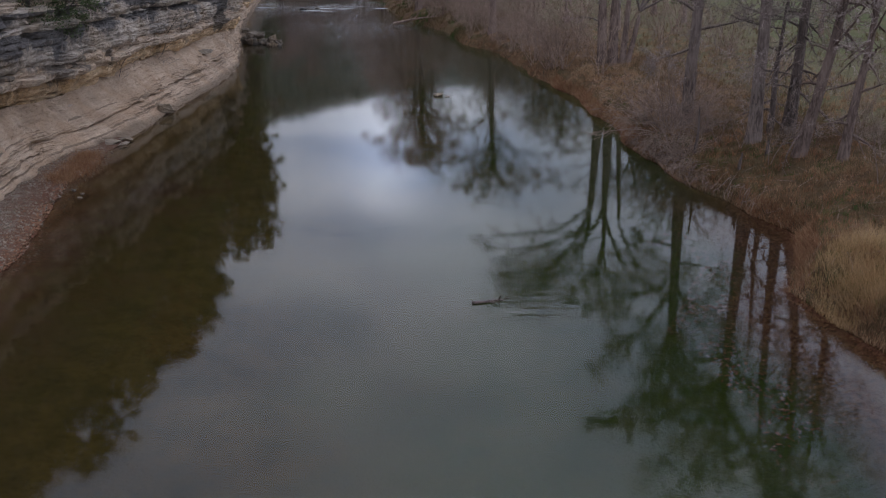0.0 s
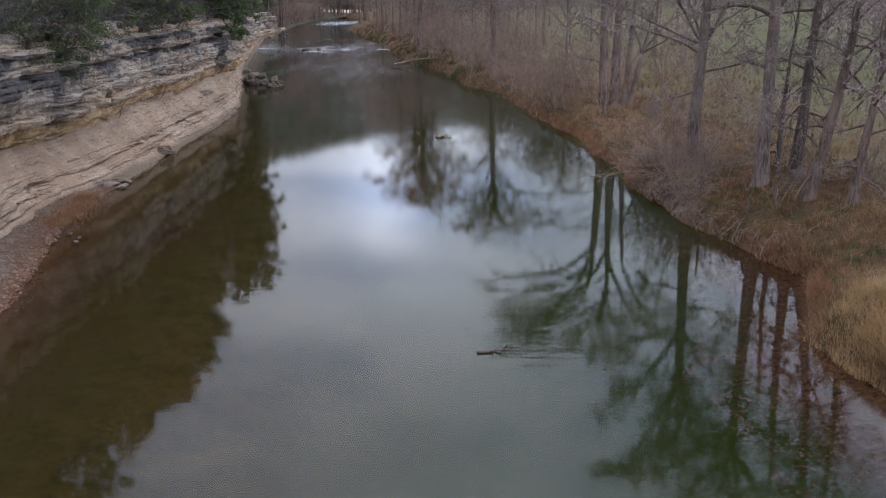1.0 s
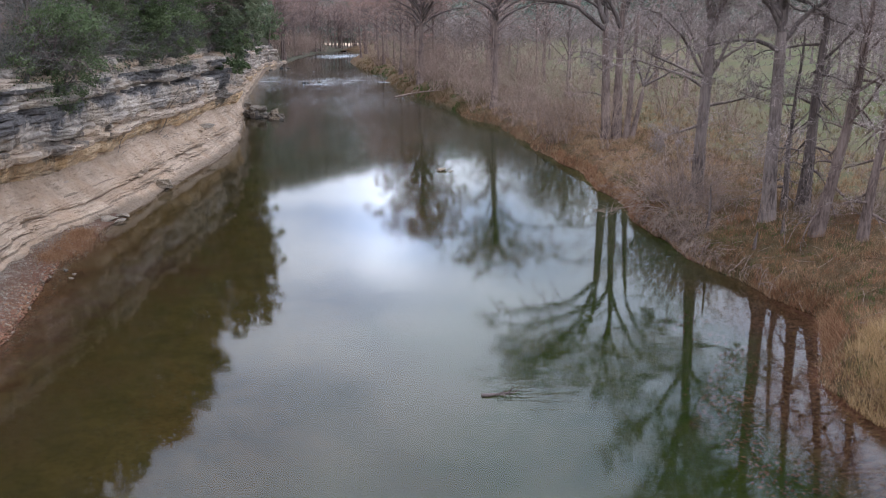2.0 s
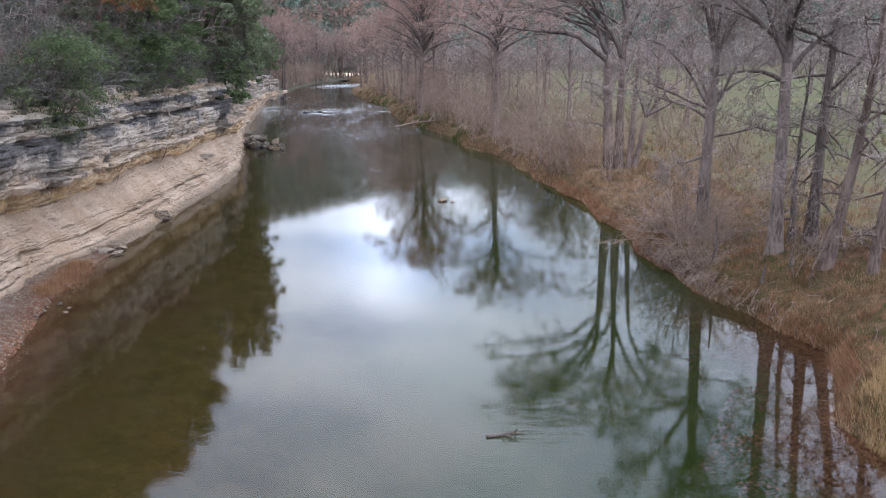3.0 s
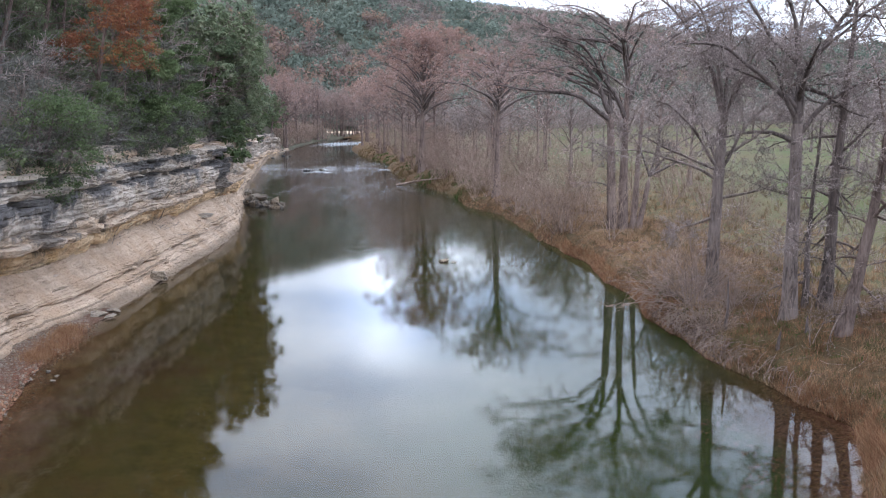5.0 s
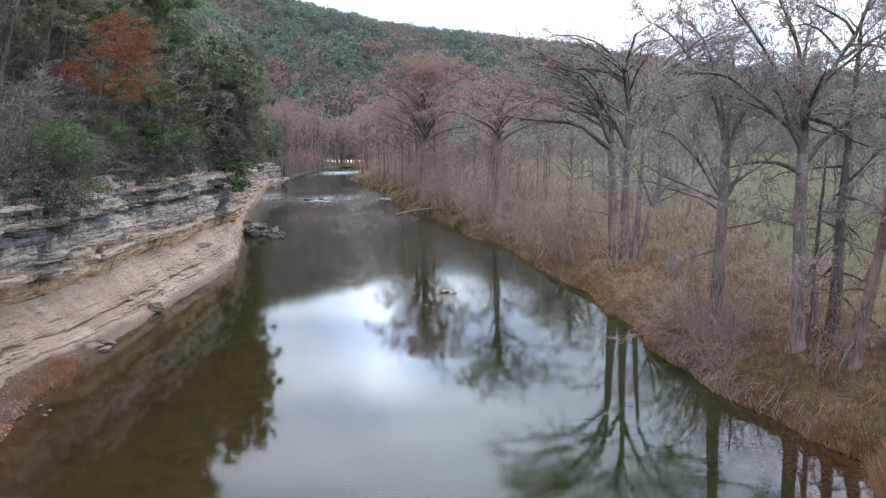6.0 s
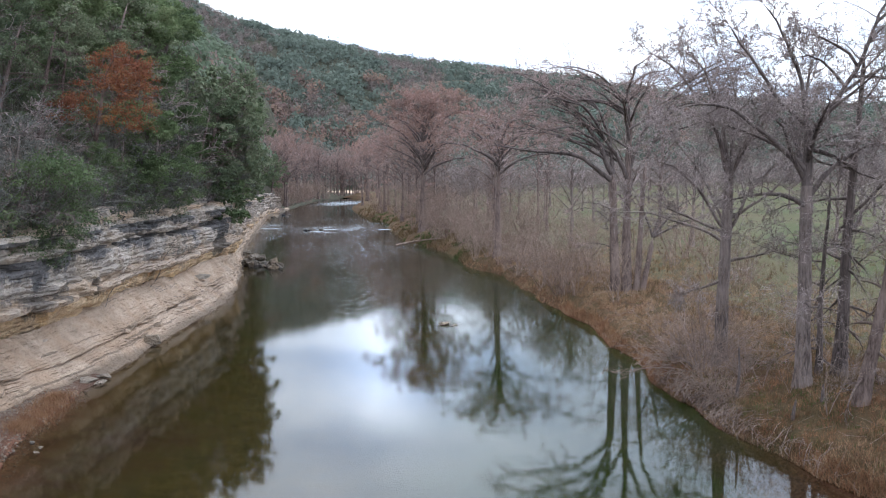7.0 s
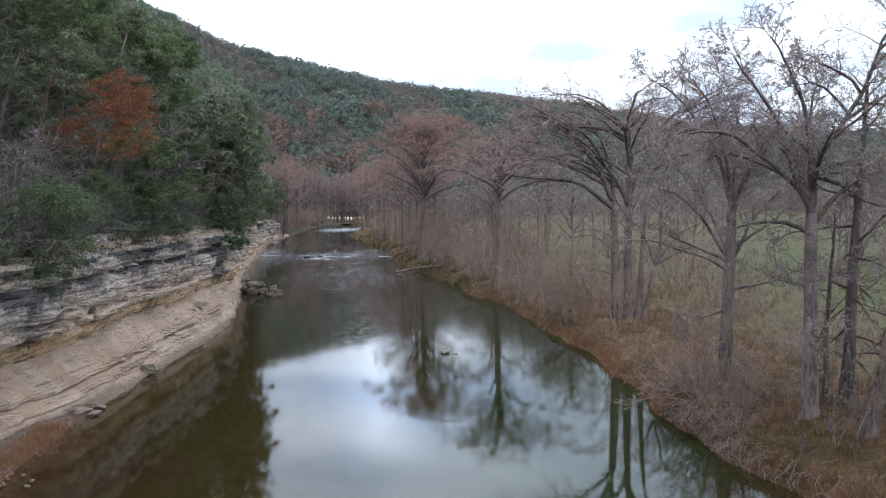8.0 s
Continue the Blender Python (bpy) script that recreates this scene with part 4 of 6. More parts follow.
def fan_tree():
    """A pale trunk that breaks into a fan of upright branches."""
    rng = random.Random(31)
    t, w = new("fan_crowned_tree"), Wood()
    pts, _ = stem(w, rng, Vector((0, 0, 0)), Vector((0.005, 0, 1)), 8.9, 0.285, 0.007, 13, 1.4, 0.78)
    for az, el, ln, r in ((184, 58, 6.6, 0.13), (165, 74, 6.4, 0.13), (95, 82, 6.2, 0.10), (5, 52, 5.4, 0.10), (350, 70, 6.0, 0.10), (200, 36, 5.4, 0.09), (178, 20, 5.0, 0.08), (270, 60, 5.2, 0.08), (60, 60, 5.6, 0.08), (225, 70, 5.6, 0.08), (310, 50, 5.0, 0.08), (130, 50, 5.4, 0.08)):
        lead(w, rng, CROOKED, on(pts, rng.uniform(0.62, 1.0) if r < 0.12 else 0.98), ((az, el + 10, 0.9), (az, el + 4, ln * 0.32), (az + rng.uniform(-25, 25), el - 8, ln * 0.3), (az + rng.uniform(-40, 40), el - 34, ln * 0.28)), r, 13, 2.0)
    for h, az, el, ln, r in ((4.9, 5, 12, 3.8, 0.085), (6.2, 174, 26, 4.6, 0.085), (4.1, 195, -24, 2.2, 0.09), (6.8, 20, 30, 4.6, 0.10)):
        lead(w, rng, CROOKED, on(pts, h / 8.9), ((az, el, ln * 0.5), (az, el + 12, ln * 0.3), (az, el - 20, ln * 0.2)), r, 7, 1.3, 0.4)
    for k in range(14):
        limb(w, rng, dict(CROOKED, kids=(5, 4, 3)), on(pts, 0.15 + 0.75 * k / 14), bearing(rng.uniform(0, 360), rng.uniform(-35, 25)), rng.uniform(0.7, 1.7), 0.022, 1)
    w.put(t, M_BARK_PALE, M_TWIG)
    moss(t, w, 3, 0.3, M_LEAF_BARE, 0.036)
    tagged(t, "pale grey leafless tree with upright fanning branches", "tree")
    return stand(t, 12.25, 41.6, 0, 1.0)


def dark_tree(x, y, seed, lean, h, r, twin, label):
    rng = random.Random(seed)
    t, w = new("dark_trunked_tree"), Wood()
    stems = [(Vector((0, 0, 0)), Vector((lean, 0, 1)), h, r)]
    if twin:
        stems.append((Vector((-0.8, 0.1, 0)), Vector((lean - 0.02, 0.05, 1)), h * 0.62, r * 0.5))
    for p, way, hh, rr in stems:
        pts, radii = stem(w, rng, p, way, hh, rr, 0.05, 12, 1.4, 0.25)
        trunk_limbs(w, rng, dict(CROOKED, kids=(8, 5, 4), segs=(9, 5, 2, 1)), pts, radii, 12, 0.32, 1.0, 4.4, (-5, 55))
        trunk_limbs(w, rng, dict(SHRUB, kids=(4, 3, 2)), pts, radii, 12, 0.08, 0.5, 1.7, (-40, 30))
    w.put(t, M_BARK_DARK if twin else M_BARK, M_TWIG)
    tagged(t, label, "tree", "bank trees")
    return stand(t, x, y)


def bank_cypress(name, seed, bole, top, spread, r, rust, leads, label, group="bank trees", split=True, size=0.12, per=3, bark=None, flatten=1.0):
    """A cypress with a clean bole and a broad crown of limbs that arch up and run out level; rust: needles left on it."""
    rng = random.Random(seed)
    t, w = new(name), Wood(split)
    tall = bole + (top - bole) * 0.72
    pts, _ = stem(w, rng, Vector((0, 0, 0)), Vector((rng.uniform(-0.03, 0.03), 0, 1)), tall, r, 0.03, 12 if split else 7, 1.6, 0.22, 12 if split else 7)
    st = SWEEPING if split else dict(SWEEPING, segs=(5, 2, 1, 1), kids=(6, 4, 3), thin=0.024, ratio=0.45)
    for k in range(leads):
        u = (k + rng.random() * 0.7) / leads
        rise = (26 + 52 * u) * flatten
        az = k * 137.5 + rng.uniform(-30, 30)
        reach = spread * (1.0 - 0.5 * u * u) * rng.uniform(0.75, 1.1)
        z = bole + (tall - bole) * u
        lead(w, rng, st, on(pts, z / tall), ((az, rise + 12, reach * 0.25), (az + rng.uniform(-14, 14), rise * 0.8, reach * 0.3), (az + rng.uniform(-20, 20), rise * 0.45 - 6, reach * 0.35), (az + rng.uniform(-30, 30), rise * 0.25 - 14, reach * 0.2)), r * (0.42 - 0.18 * u), 9 if split else 7, spread * 0.28, 0.25, 0.2, 3 if split else 2)
    for k in range(5):
        lead(w, rng, st, on(pts, rng.uniform(0.55, 0.95) * bole / tall), ((rng.uniform(0, 360), 15, spread * 0.15), (rng.uniform(0, 360), -15, spread * 0.12)), r * 0.14, 4, spread * 0.1, 0.3, 0.2, 2)
    w.put(t, bark or M_BARK, M_TWIG_RUST if rust else M_TWIG, bark or M_LIMB)
    if rust:
        tips = [v for v in w.tips if rng.random() < rust * (0.25 + 0.75 * smooth01((v.z - bole) / (top - bole)))]
        part("foliage", leaf_mesh("foliage", seed, tips, per, 0.22, size, M_LEAF_RUST), t, "thin rust-brown needles")
    return tagged(t, label, "tree", group)


triple_cypress()
forked_tree()
fan_tree()
dark_tree(15.8, 37.4, 41, 0.04, 13.5, 0.27, True, "twin-stemmed dark-barked leafless tree beside the pasture")
dark_tree(14.85, 33.5, 43, 0.14, 13.0, 0.24, False, "leaning grey-barked leafless tree beside the pasture")
dark_tree(16.0, 32.0, 47, 0.08, 12.0, 0.18, False, "slim grey-barked leafless tree beside the pasture")
stand(bank_cypress("bald_cypress", 53, 8.6, 13.6, 7.4, 0.36, 0.08, 22, "leafless bald cypress with a straight trunk on the bank", flatten=0.8), 4.9, 93)
stand(bank_cypress("bald_cypress", 59, 8.2, 19.6, 9.4, 0.40, 0.30, 38, "broad bald cypress with rust-brown needles on the bank"), -4.2, 130)

far_rust = bank_cypress("bald_cypress", 61, 6.5, 18, 8.0, 0.30, 0.34, 21, "bald cypress holding rust-brown needles up-river", "far bank trees", False, 0.16, 4)
far_bare = bank_cypress("bald_cypress", 67, 7.0, 16.5, 7.0, 0.27, 0.08, 21, "thin bald cypress nearly bare of needles up-river", "far bank trees", False, 0.13, 3)
far_grey = bank_cypress("leafless_tree", 69, 4.5, 14, 6.5, 0.28, 0, 18, "grey leafless tree by the pasture up-river", "far bank trees", False, bark=M_BARK_PALE)


def line_the_banks():
    rng = random.Random(5)
    stand(far_rust, right_line(139) + 4, 139)
    stand(far_bare, right_line(107) + 5, 107)
    stand(far_grey, right_line(86) + 12, 87)
    for y in (146, 152, 158, 164, 172, 182, 193, 205, 219, 234, 250, 266, 282):
        copy_at(rng.choice((far_rust, far_rust, far_bare)), right_line(y) + rng.uniform(2.5, 8), y + rng.uniform(-3, 3), rng.uniform(0, 360), rng.uniform(0.75, 1.05))
    for y in (104, 116, 126, 140, 158, 178, 200, 225, 250):
        copy_at(rng.choice((far_rust, far_bare, far_bare)), right_line(y) + rng.uniform(10, 24), y + rng.uniform(-5, 5), rng.uniform(0, 360), rng.uniform(0.7, 1.0))
    # leafless trees behind the bank and round the pasture
    for k in range(30):
        y = rng.uniform(74, 200)
        x = right_line(y) + 8 + 18 * rng.random() if k % 2 else 0.42 * y + 10 + rng.uniform(0, 40)
        copy_at(far_grey, x, y, rng.uniform(0, 360), rng.uniform(0.55, 0.95))
    # thin woods that close the view behind the pasture, open where the green meadow shows
    for k in range(76):
        y = rng.uniform(78, 235)
        x = right_line(y) + 9 + (0.58 * y - right_line(y)) * rng.random()
        if y < 135 and 0.2 < x / y < 0.4:
            continue
        copy_at(far_grey, x, y, rng.uniform(0, 360), rng.uniform(0.45, 0.85))
    # the far bend, where the trees of both banks close the view
    for k in range(46):
        y = rng.uniform(236, 345)
        copy_at(rng.choice((far_bare, far_grey, far_bare, far_rust)), left_line(y) - rng.uniform(0.5, 16), y, rng.uniform(0, 360), rng.uniform(0.8, 1.1))
    for k in range(32):
        if k % 2:
            copy_at(far_bare, rng.uniform(-64, -34), rng.uniform(346, 356), rng.uniform(0, 360), rng.uniform(0.8, 1.0))
        copy_at(rng.choice((far_rust, far_bare, far_bare)), rng.uniform(-70, -8) if k < 12 else rng.uniform(-64, -28), rng.uniform(347, 375), rng.uniform(0, 360), rng.uniform(0.85, 1.1))


line_the_banks()


# ---------------------------------------------------------------- brush
def bare_shrub(name, seed, stems, height, spread, mat, st, label, levels=3):
    rng = random.Random(seed)
    t, w = new(name), Wood(False)
    for k in range(stems):
        az = 360 * k / stems + rng.uniform(-25, 25)
        limb(w, rng, st, Vector((rng.uniform(-0.3, 0.3), rng.uniform(-0.3, 0.3), -0.1)), bearing(az, rng.uniform(*spread)), height * rng.uniform(0.7, 1.15), 0.012 + 0.005 * height, 0, levels)
    w.put(t, mat, M_BRUSH if mat is M_TWIG_PALE else mat)
    return tagged(t, label, "shrub", "brush on the banks")


arching = bare_shrub("arching_shrub", 71, 30, 3.9, (32, 86), M_TWIG_PALE, dict(SHRUB, kids=(5, 3, 2), segs=(9, 4, 2, 1), wander=(0.16, 0.28, 0.3, 0.2), bend=(-0.085, -0.06, 0, 0), thin=0.011), "pale leafless brush with arching stems")
stand(arching, 11.4, 41.6, 0, 1.15)
upright = bare_shrub("bare_thicket", 73, 9, 5.2, (52, 86), M_BRUSH, dict(LIGHT, kids=(7, 5, 3), thin=0.010, bend=(0, 0, 0, 0)), "upright grey leafless thicket on the bank", 2)
stand(upright, 7.41, 73.34)
thin = bare_shrub("bare_sapling", 79, 3, 5.4, (66, 88), M_TWIG_PALE, dict(LIGHT, kids=(7, 4, 2), thin=0.010), "slender pale leafless sapling on the bank")
stand(thin, 13.67, 33.49, 0, 0.55)
rusty = bare_shrub("rusty_thicket", 83, 9, 5.6, (50, 85), M_BRUSH_RUST, dict(LIGHT, kids=(7, 5, 3), thin=0.011, bend=(0, 0, 0, 0)), "rust-brown leafless thicket on the bank", 2)
stand(rusty, 6.07, 82.76)


def plant_brush():
    rng = random.Random(9)
    for x, y, turn, size in ((11.0, 38.4, 120, 0.6), (12.5, 42.9, 220, 0.95), (10.9, 43.8, 30, 0.75), (11.3, 37.0, 10, 0.4), (12.6, 39.6, 200, 0.55)):
        copy_at(arching, x, y, turn, size)
    for k in range(34):
        y = rng.uniform(64, 140)
        copy_at(rng.choice((upright, upright, thin, rusty, upright)), right_line(y) + 1.2 + 16 * rng.random() ** 1.4, y, rng.uniform(0, 360), rng.uniform(0.6, 1.2))
    for k in range(46):
        y = rng.uniform(98, 170)
        copy_at(rng.choice((upright, rusty, rusty)), right_line(y) + rng.uniform(2.2, 9), y, rng.uniform(0, 360), rng.uniform(0.6, 1.25))
    for k in range(30):
        y = rng.uniform(138, 300)
        copy_at(rng.choice((upright, rusty)), right_line(y) + rng.uniform(1.5, 26), y, rng.uniform(0, 360), rng.uniform(0.8, 1.5))
    for k in range(22):
        y = rng.uniform(238, 335)
        copy_at(rng.choice((upright, rusty)), left_line(y) - rng.uniform(0.5, 4), y, rng.uniform(0, 360), rng.uniform(0.9, 1.6))
    for x, y in ((-47, 343), (-44.5, 342), (-42, 343.5), (-39.5, 342), (-37, 343), (-34, 341)):
        copy_at(rng.choice((upright, rusty)), x, y, rng.uniform(0, 360), rng.uniform(0.45, 0.8))
    for k in range(44):
        y = rng.uniform(238, 320)
        copy_at(rng.choice((upright, rusty, upright)), left_line(y) - rng.uniform(0.6, 9), y, rng.uniform(0, 360), rng.uniform(0.7, 1.3))
    for k in range(7):
        y = rng.uniform(43, 68)
        copy_at(rng.choice((upright, thin, upright)), right_line(y) + rng.uniform(4.5, 14), y, rng.uniform(0, 360), rng.uniform(0.35, 0.75))
    for k in range(38):
        y = rng.uniform(46, 118)
        x = right_line(y) + rng.uniform(5, 12 + 0.28 * y)
        if y > 66 and 0.21 < x / y < 0.42 and rng.random() < 0.8:
            continue
        copy_at(rng.choice((thin, thin, upright, rusty)), x, y, rng.uniform(0, 360), rng.uniform(0.4, 0.85))
    for k in range(24):
        y = rng.uniform(58, 112)
        copy_at(rng.choice((upright, rusty, upright)), right_line(y) + rng.uniform(0.5, 2.6), y, rng.uniform(0, 360), rng.uniform(0.5, 0.95))
    for k in range(14):
        y = rng.uniform(44, 70)
        copy_at(rng.choice((thin, thin, rusty)), right_line(y) + rng.uniform(4, 14), y, rng.uniform(0, 360), rng.uniform(0.3, 0.6))
    for k in range(14):
        y = rng.uniform(28.5, 41.5)
        copy_at(rng.choice((thin, thin, arching)), right_line(y) + rng.uniform(2.0, 9), y, rng.uniform(0, 360), rng.uniform(0.28, 0.6))


plant_brush()
green_bush = bare_shrub("green_bush", 85, 12, 1.8, (20, 80), M_TWIG, dict(SHRUB, kids=(4, 3, 2)), "small dark green bush standing in the pasture")
part("leaves", leaf_mesh("leaves", 86, [Vector((math.cos(k * 2.4), math.sin(k * 2.4), 0.0)) * 1.5 * (k / 60) ** 0.5 + UP * (0.3 + 0.7 * (1 - k / 60)) for k in range(60)], 26, 0.28, 0.12, M_LEAF_JUNIPER, 0.7), green_bush)
stand(green_bush, 31.6, 119)


# ---------------------------------------------------------------- trees of the bluff
def leafy_tree(name, seed, h, wide, mat, bark, label, clumps=95, per=34, size=0.17, low=0.15, lean=0.0, tuft=0.28):
    """Stem, limbs, and an uneven crown of leaf sprays with gaps; lean: how far the crown hangs out towards +x."""
    rng = random.Random(seed)
    t, w = new(name), Wood(False)
    pts, radii = stem(w, rng, Vector((0, 0, 0)), Vector((lean / h, rng.uniform(-0.1, 0.1), 1)), h * 0.9, 0.024 * h, 0.05, 8, 1.4, 0.2, 7)
    trunk_limbs(w, rng, dict(LIGHT, kids=(5, 3, 2)), pts, radii, 10, 0.2, 1.0, wide * 1.0, (5, 50), None, 2)
    w.put(t, bark, bark)
    centres = []
    lobes = [(rng.uniform(0, 6.28), rng.uniform(low, 0.95), rng.uniform(0.45, 0.8)) for _ in range(9)]
    while len(centres) < clumps:
        if rng.random() < 0.75:
            a, u, far = rng.choice(lobes)
            bulge = max(0.0, math.sin(math.pi * min(1, 0.15 + u * 0.85))) ** 0.7
            c = Vector((math.cos(a), math.sin(a), 0)) * wide * bulge * far + any_way(rng) * wide * 0.36 * rng.random() ** 0.4
            c.z = h * u + c.z * 0.75
        else:
            u, a = low + (1 - low) * rng.random(), rng.uniform(0, 6.28)
            r = wide * max(0.05, math.sin(math.pi * min(1, 0.15 + u * 0.85))) ** 0.7 * rng.random() ** 0.5
            c = Vector((r * math.cos(a), r * math.sin(a), h * u))
        if c.z < h * low * 0.6:
            continue
        c.x += lean * min(1.0, c.z / h)
        centres.append(c)
    part("crown", leaf_mesh("crown", seed, centres, per, tuft, size, mat, 0.6), t)
    return tagged(t, label, "tree", "trees on the bluff")


NEAR = dict(clumps=170, per=62, size=0.072, tuft=0.27)
juniper = leafy_tree("juniper_tree", 101, 8.0, 2.6, M_LEAF_JUNIPER, M_BARK_DARK, "dark green juniper leaning out over the cliff", low=0.06, lean=2.4, **NEAR)
oak = leafy_tree("live_oak", 107, 8.5, 3.6, M_LEAF_OAK, M_BARK, "olive green live oak leaning out over the cliff", low=0.12, lean=2.6, **NEAR)
drape = leafy_tree("juniper_bush", 109, 3.4, 2.2, M_LEAF_JUNIPER, M_BARK_DARK, "green juniper bush hanging over the cliff edge", 70, 56, 0.058, -0.25, 1.4, 0.36)
far_juniper = leafy_tree("juniper_tree", 103, 7.5, 2.9, M_LEAF_JUNIPER, M_BARK_DARK, "dark green juniper on the wooded bluff", 85, 26, 0.18, 0.06, 0.8)
far_oak = leafy_tree("live_oak", 111, 9.0, 4.0, M_LEAF_OAK, M_BARK, "broad olive green live oak on the bluff", 100, 28, 0.18, 0.15, 1.0, 0.34)
grey_tree = leafy_tree("hackberry_tree", 117, 7.5, 3.0, M_LEAF_GREY, M_BARK_PALE, "grey-green tree thinning to bare twigs", 110, 30, 0.075, 0.12, 1.5, 0.34)
red_tree = leafy_tree("red_maple", 113, 10.2, 4.0, M_LEAF_RED, M_BARK, "autumn tree with thin red and orange leaves", 250, 54, 0.06, 0.55, 3.2, 0.30)
bare_tree = bank_cypress("leafless_hill_tree", 127, 2.4, 9.0, 4.4, 0.13, 0, 22, "grey leafless tree on the wooded bluff", "trees on the bluff", False, bark=M_BARK_PALE)
bare_brush = bare_shrub("grey_brush", 131, 11, 3.6, (10, 80), M_TWIG_GREY, dict(SHRUB, kids=(5, 3, 2), segs=(7, 3, 1, 1)), "grey leafless brush hanging over the cliff")


def bluff_x(y, back):
    return cliff_foot(y) - 2.75 * narrow(y) - back


def plant_bluff():
    rng = random.Random(17)
    used = set()

    def hang(src, y, back, turn, size, z):
        x = bluff_x(y, back)
        if src.name not in used:
            used.add(src.name)
            stand(src, x, y, turn, size)
            src.location.z = z
        else:
            copy_at(src, x, y, turn, size).location.z = z

    def place(src, y, back, turn, size, sink=0.15):
        x = bluff_x(y, back)
        if src.name not in used:
            used.add(src.name)
            stand(src, x, y, turn, size, sink)
        else:
            copy_at(src, x, y, turn, size, sink)

    place(red_tree, 53, 0.6, 0, 0.92)
    place(bare_tree, 50.2, 0.4, 20, 0.62)
    place(bare_tree, 48.4, 0.5, 80, 0.7)
    for back, step, low, high in ((0.6, 2.7, 0.92, 1.2), (3.8, 3.5, 0.85, 1.12), (7.5, 4.1, 0.85, 1.15), (11.8, 5.0, 0.9, 1.2)):
        y = 31.0
        while y < 138:
            pick = rng.random()
            if y < 76:
                src = juniper if pick < 0.27 else oak if pick < 0.50 else bare_tree if pick < 0.86 else grey_tree
            else:
                src = far_juniper if pick < 0.38 else far_oak if pick < 0.74 else grey_tree if pick < 0.86 else bare_tree
            clear = 46.5 < y < 55.5 and back < 3  # the red tree stands here
            if not clear:
                grow = 0.8 if back < 2 and 38 < y < 57 else 1.0
                place(src, y, max(0.4, back + rng.uniform(-0.8, 0.8)), rng.uniform(-40, 40), grow * rng.uniform(low, high))
            y += step * rng.uniform(0.7, 1.3) * (1 + 0.5 * smooth01((y - 80) / 45))
    # brush rooted on the rim and in the upper ledges
    y = 33.0
    while y < 97:
        hang(rng.choice((drape, bare_brush, bare_brush)), y, rng.uniform(-0.5, 0.4) + 0.9 * smooth01((y - 70) / 8), rng.uniform(-40, 40), rng.uniform(0.45, 0.95), 7.8)
        y += rng.uniform(1.0, 2.4)
    for y, back, size, z in ((43.6, -0.9, 1.05, 7.3), (45.2, -0.8, 1.0, 7.0), (42.2, -0.6, 0.95, 7.5), (47.0, -0.3, 0.75, 7.6), (44.5, -1.0, 0.75, 6.5), (48.9, -0.2, 0.55, 7.7)):
        hang(drape, y, back, rng.uniform(-30, 30), size * 1.15, z - 0.3)
        hang(bare_brush, y + 0.6, back, rng.uniform(0, 360), size * 0.9, z + 0.3)
    for k in range(16):
        hang(drape if k % 3 else bare_brush, rng.uniform(86, 104), rng.uniform(-0.1, 0.6), rng.uniform(-40, 40), rng.uniform(0.6, 1.0), 8.3)
    y = 47.0
    while y < 99:
        hang(drape if rng.random() < 0.35 else bare_brush, y, rng.uniform(-0.25, 0.5), rng.uniform(0, 360), rng.uniform(0.28, 0.55), 7.75 - cliff_drop(y) * 0.7)
        y += rng.uniform(0.7, 1.5)
    for k in range(7):
        hang(bare_brush, rng.uniform(37, 62), rng.uniform(-1.4, -0.3), rng.uniform(0, 360), rng.uniform(0.6, 1.0), rng.uniform(7.4, 8.6))
    for k in range(26):
        back = rng.uniform(-0.6, 7)
        place(bare_brush, rng.uniform(34, 66), back, rng.uniform(0, 360), rng.uniform(0.8, 1.5))
    for k in range(20):
        src = (drape, bare_brush, juniper, drape, grey_tree)[k % 5]
        hang(src, rng.uniform(46, 72), rng.uniform(-0.7, 0.2), rng.uniform(-40, 40), rng.uniform(0.7, 1.05) * (0.55 if src in (juniper, grey_tree) else 1), rng.uniform(7.5, 8.1))
    for k in range(44):
        place(rng.choice((far_oak, far_juniper, far_oak, grey_tree)), 100 + 2.9 * k, rng.uniform(0.4, 4), rng.uniform(0, 360), rng.uniform(0.8, 1.15))
    for y, back, size in ((60, 5.5, 1.3), (65, 4.6, 1.35), (70, 4.4, 1.45), (75, 5.2, 1.4), (80, 6.0, 1.45), (86, 7.0, 1.5), (56, 7.5, 1.35), (68, 8.5, 1.4)):
        place(rng.choice((oak, juniper, far_oak)), y, back, rng.uniform(-40, 40), size)
    # big trees that lean far over the river where the cliff turns
    for y, back, size in ((78.5, 0.4, 1.05), (82.5, 0.2, 1.1), (86.5, 0.1, 1.05), (91, 0.3, 1.1), (96, 0.3, 1.1), (102, 0.4, 1.15), (110, 0.4, 1.15)):
        hang(rng.choice((oak, far_oak, juniper, far_oak)), y, back, rng.uniform(-15, 15), size * 1.1, 8.8)
        hang(rng.choice((grey_tree, bare_brush)), y + 2, back - 0.3, rng.uniform(-15, 15), size * 0.9, 8.5)


plant_bluff()


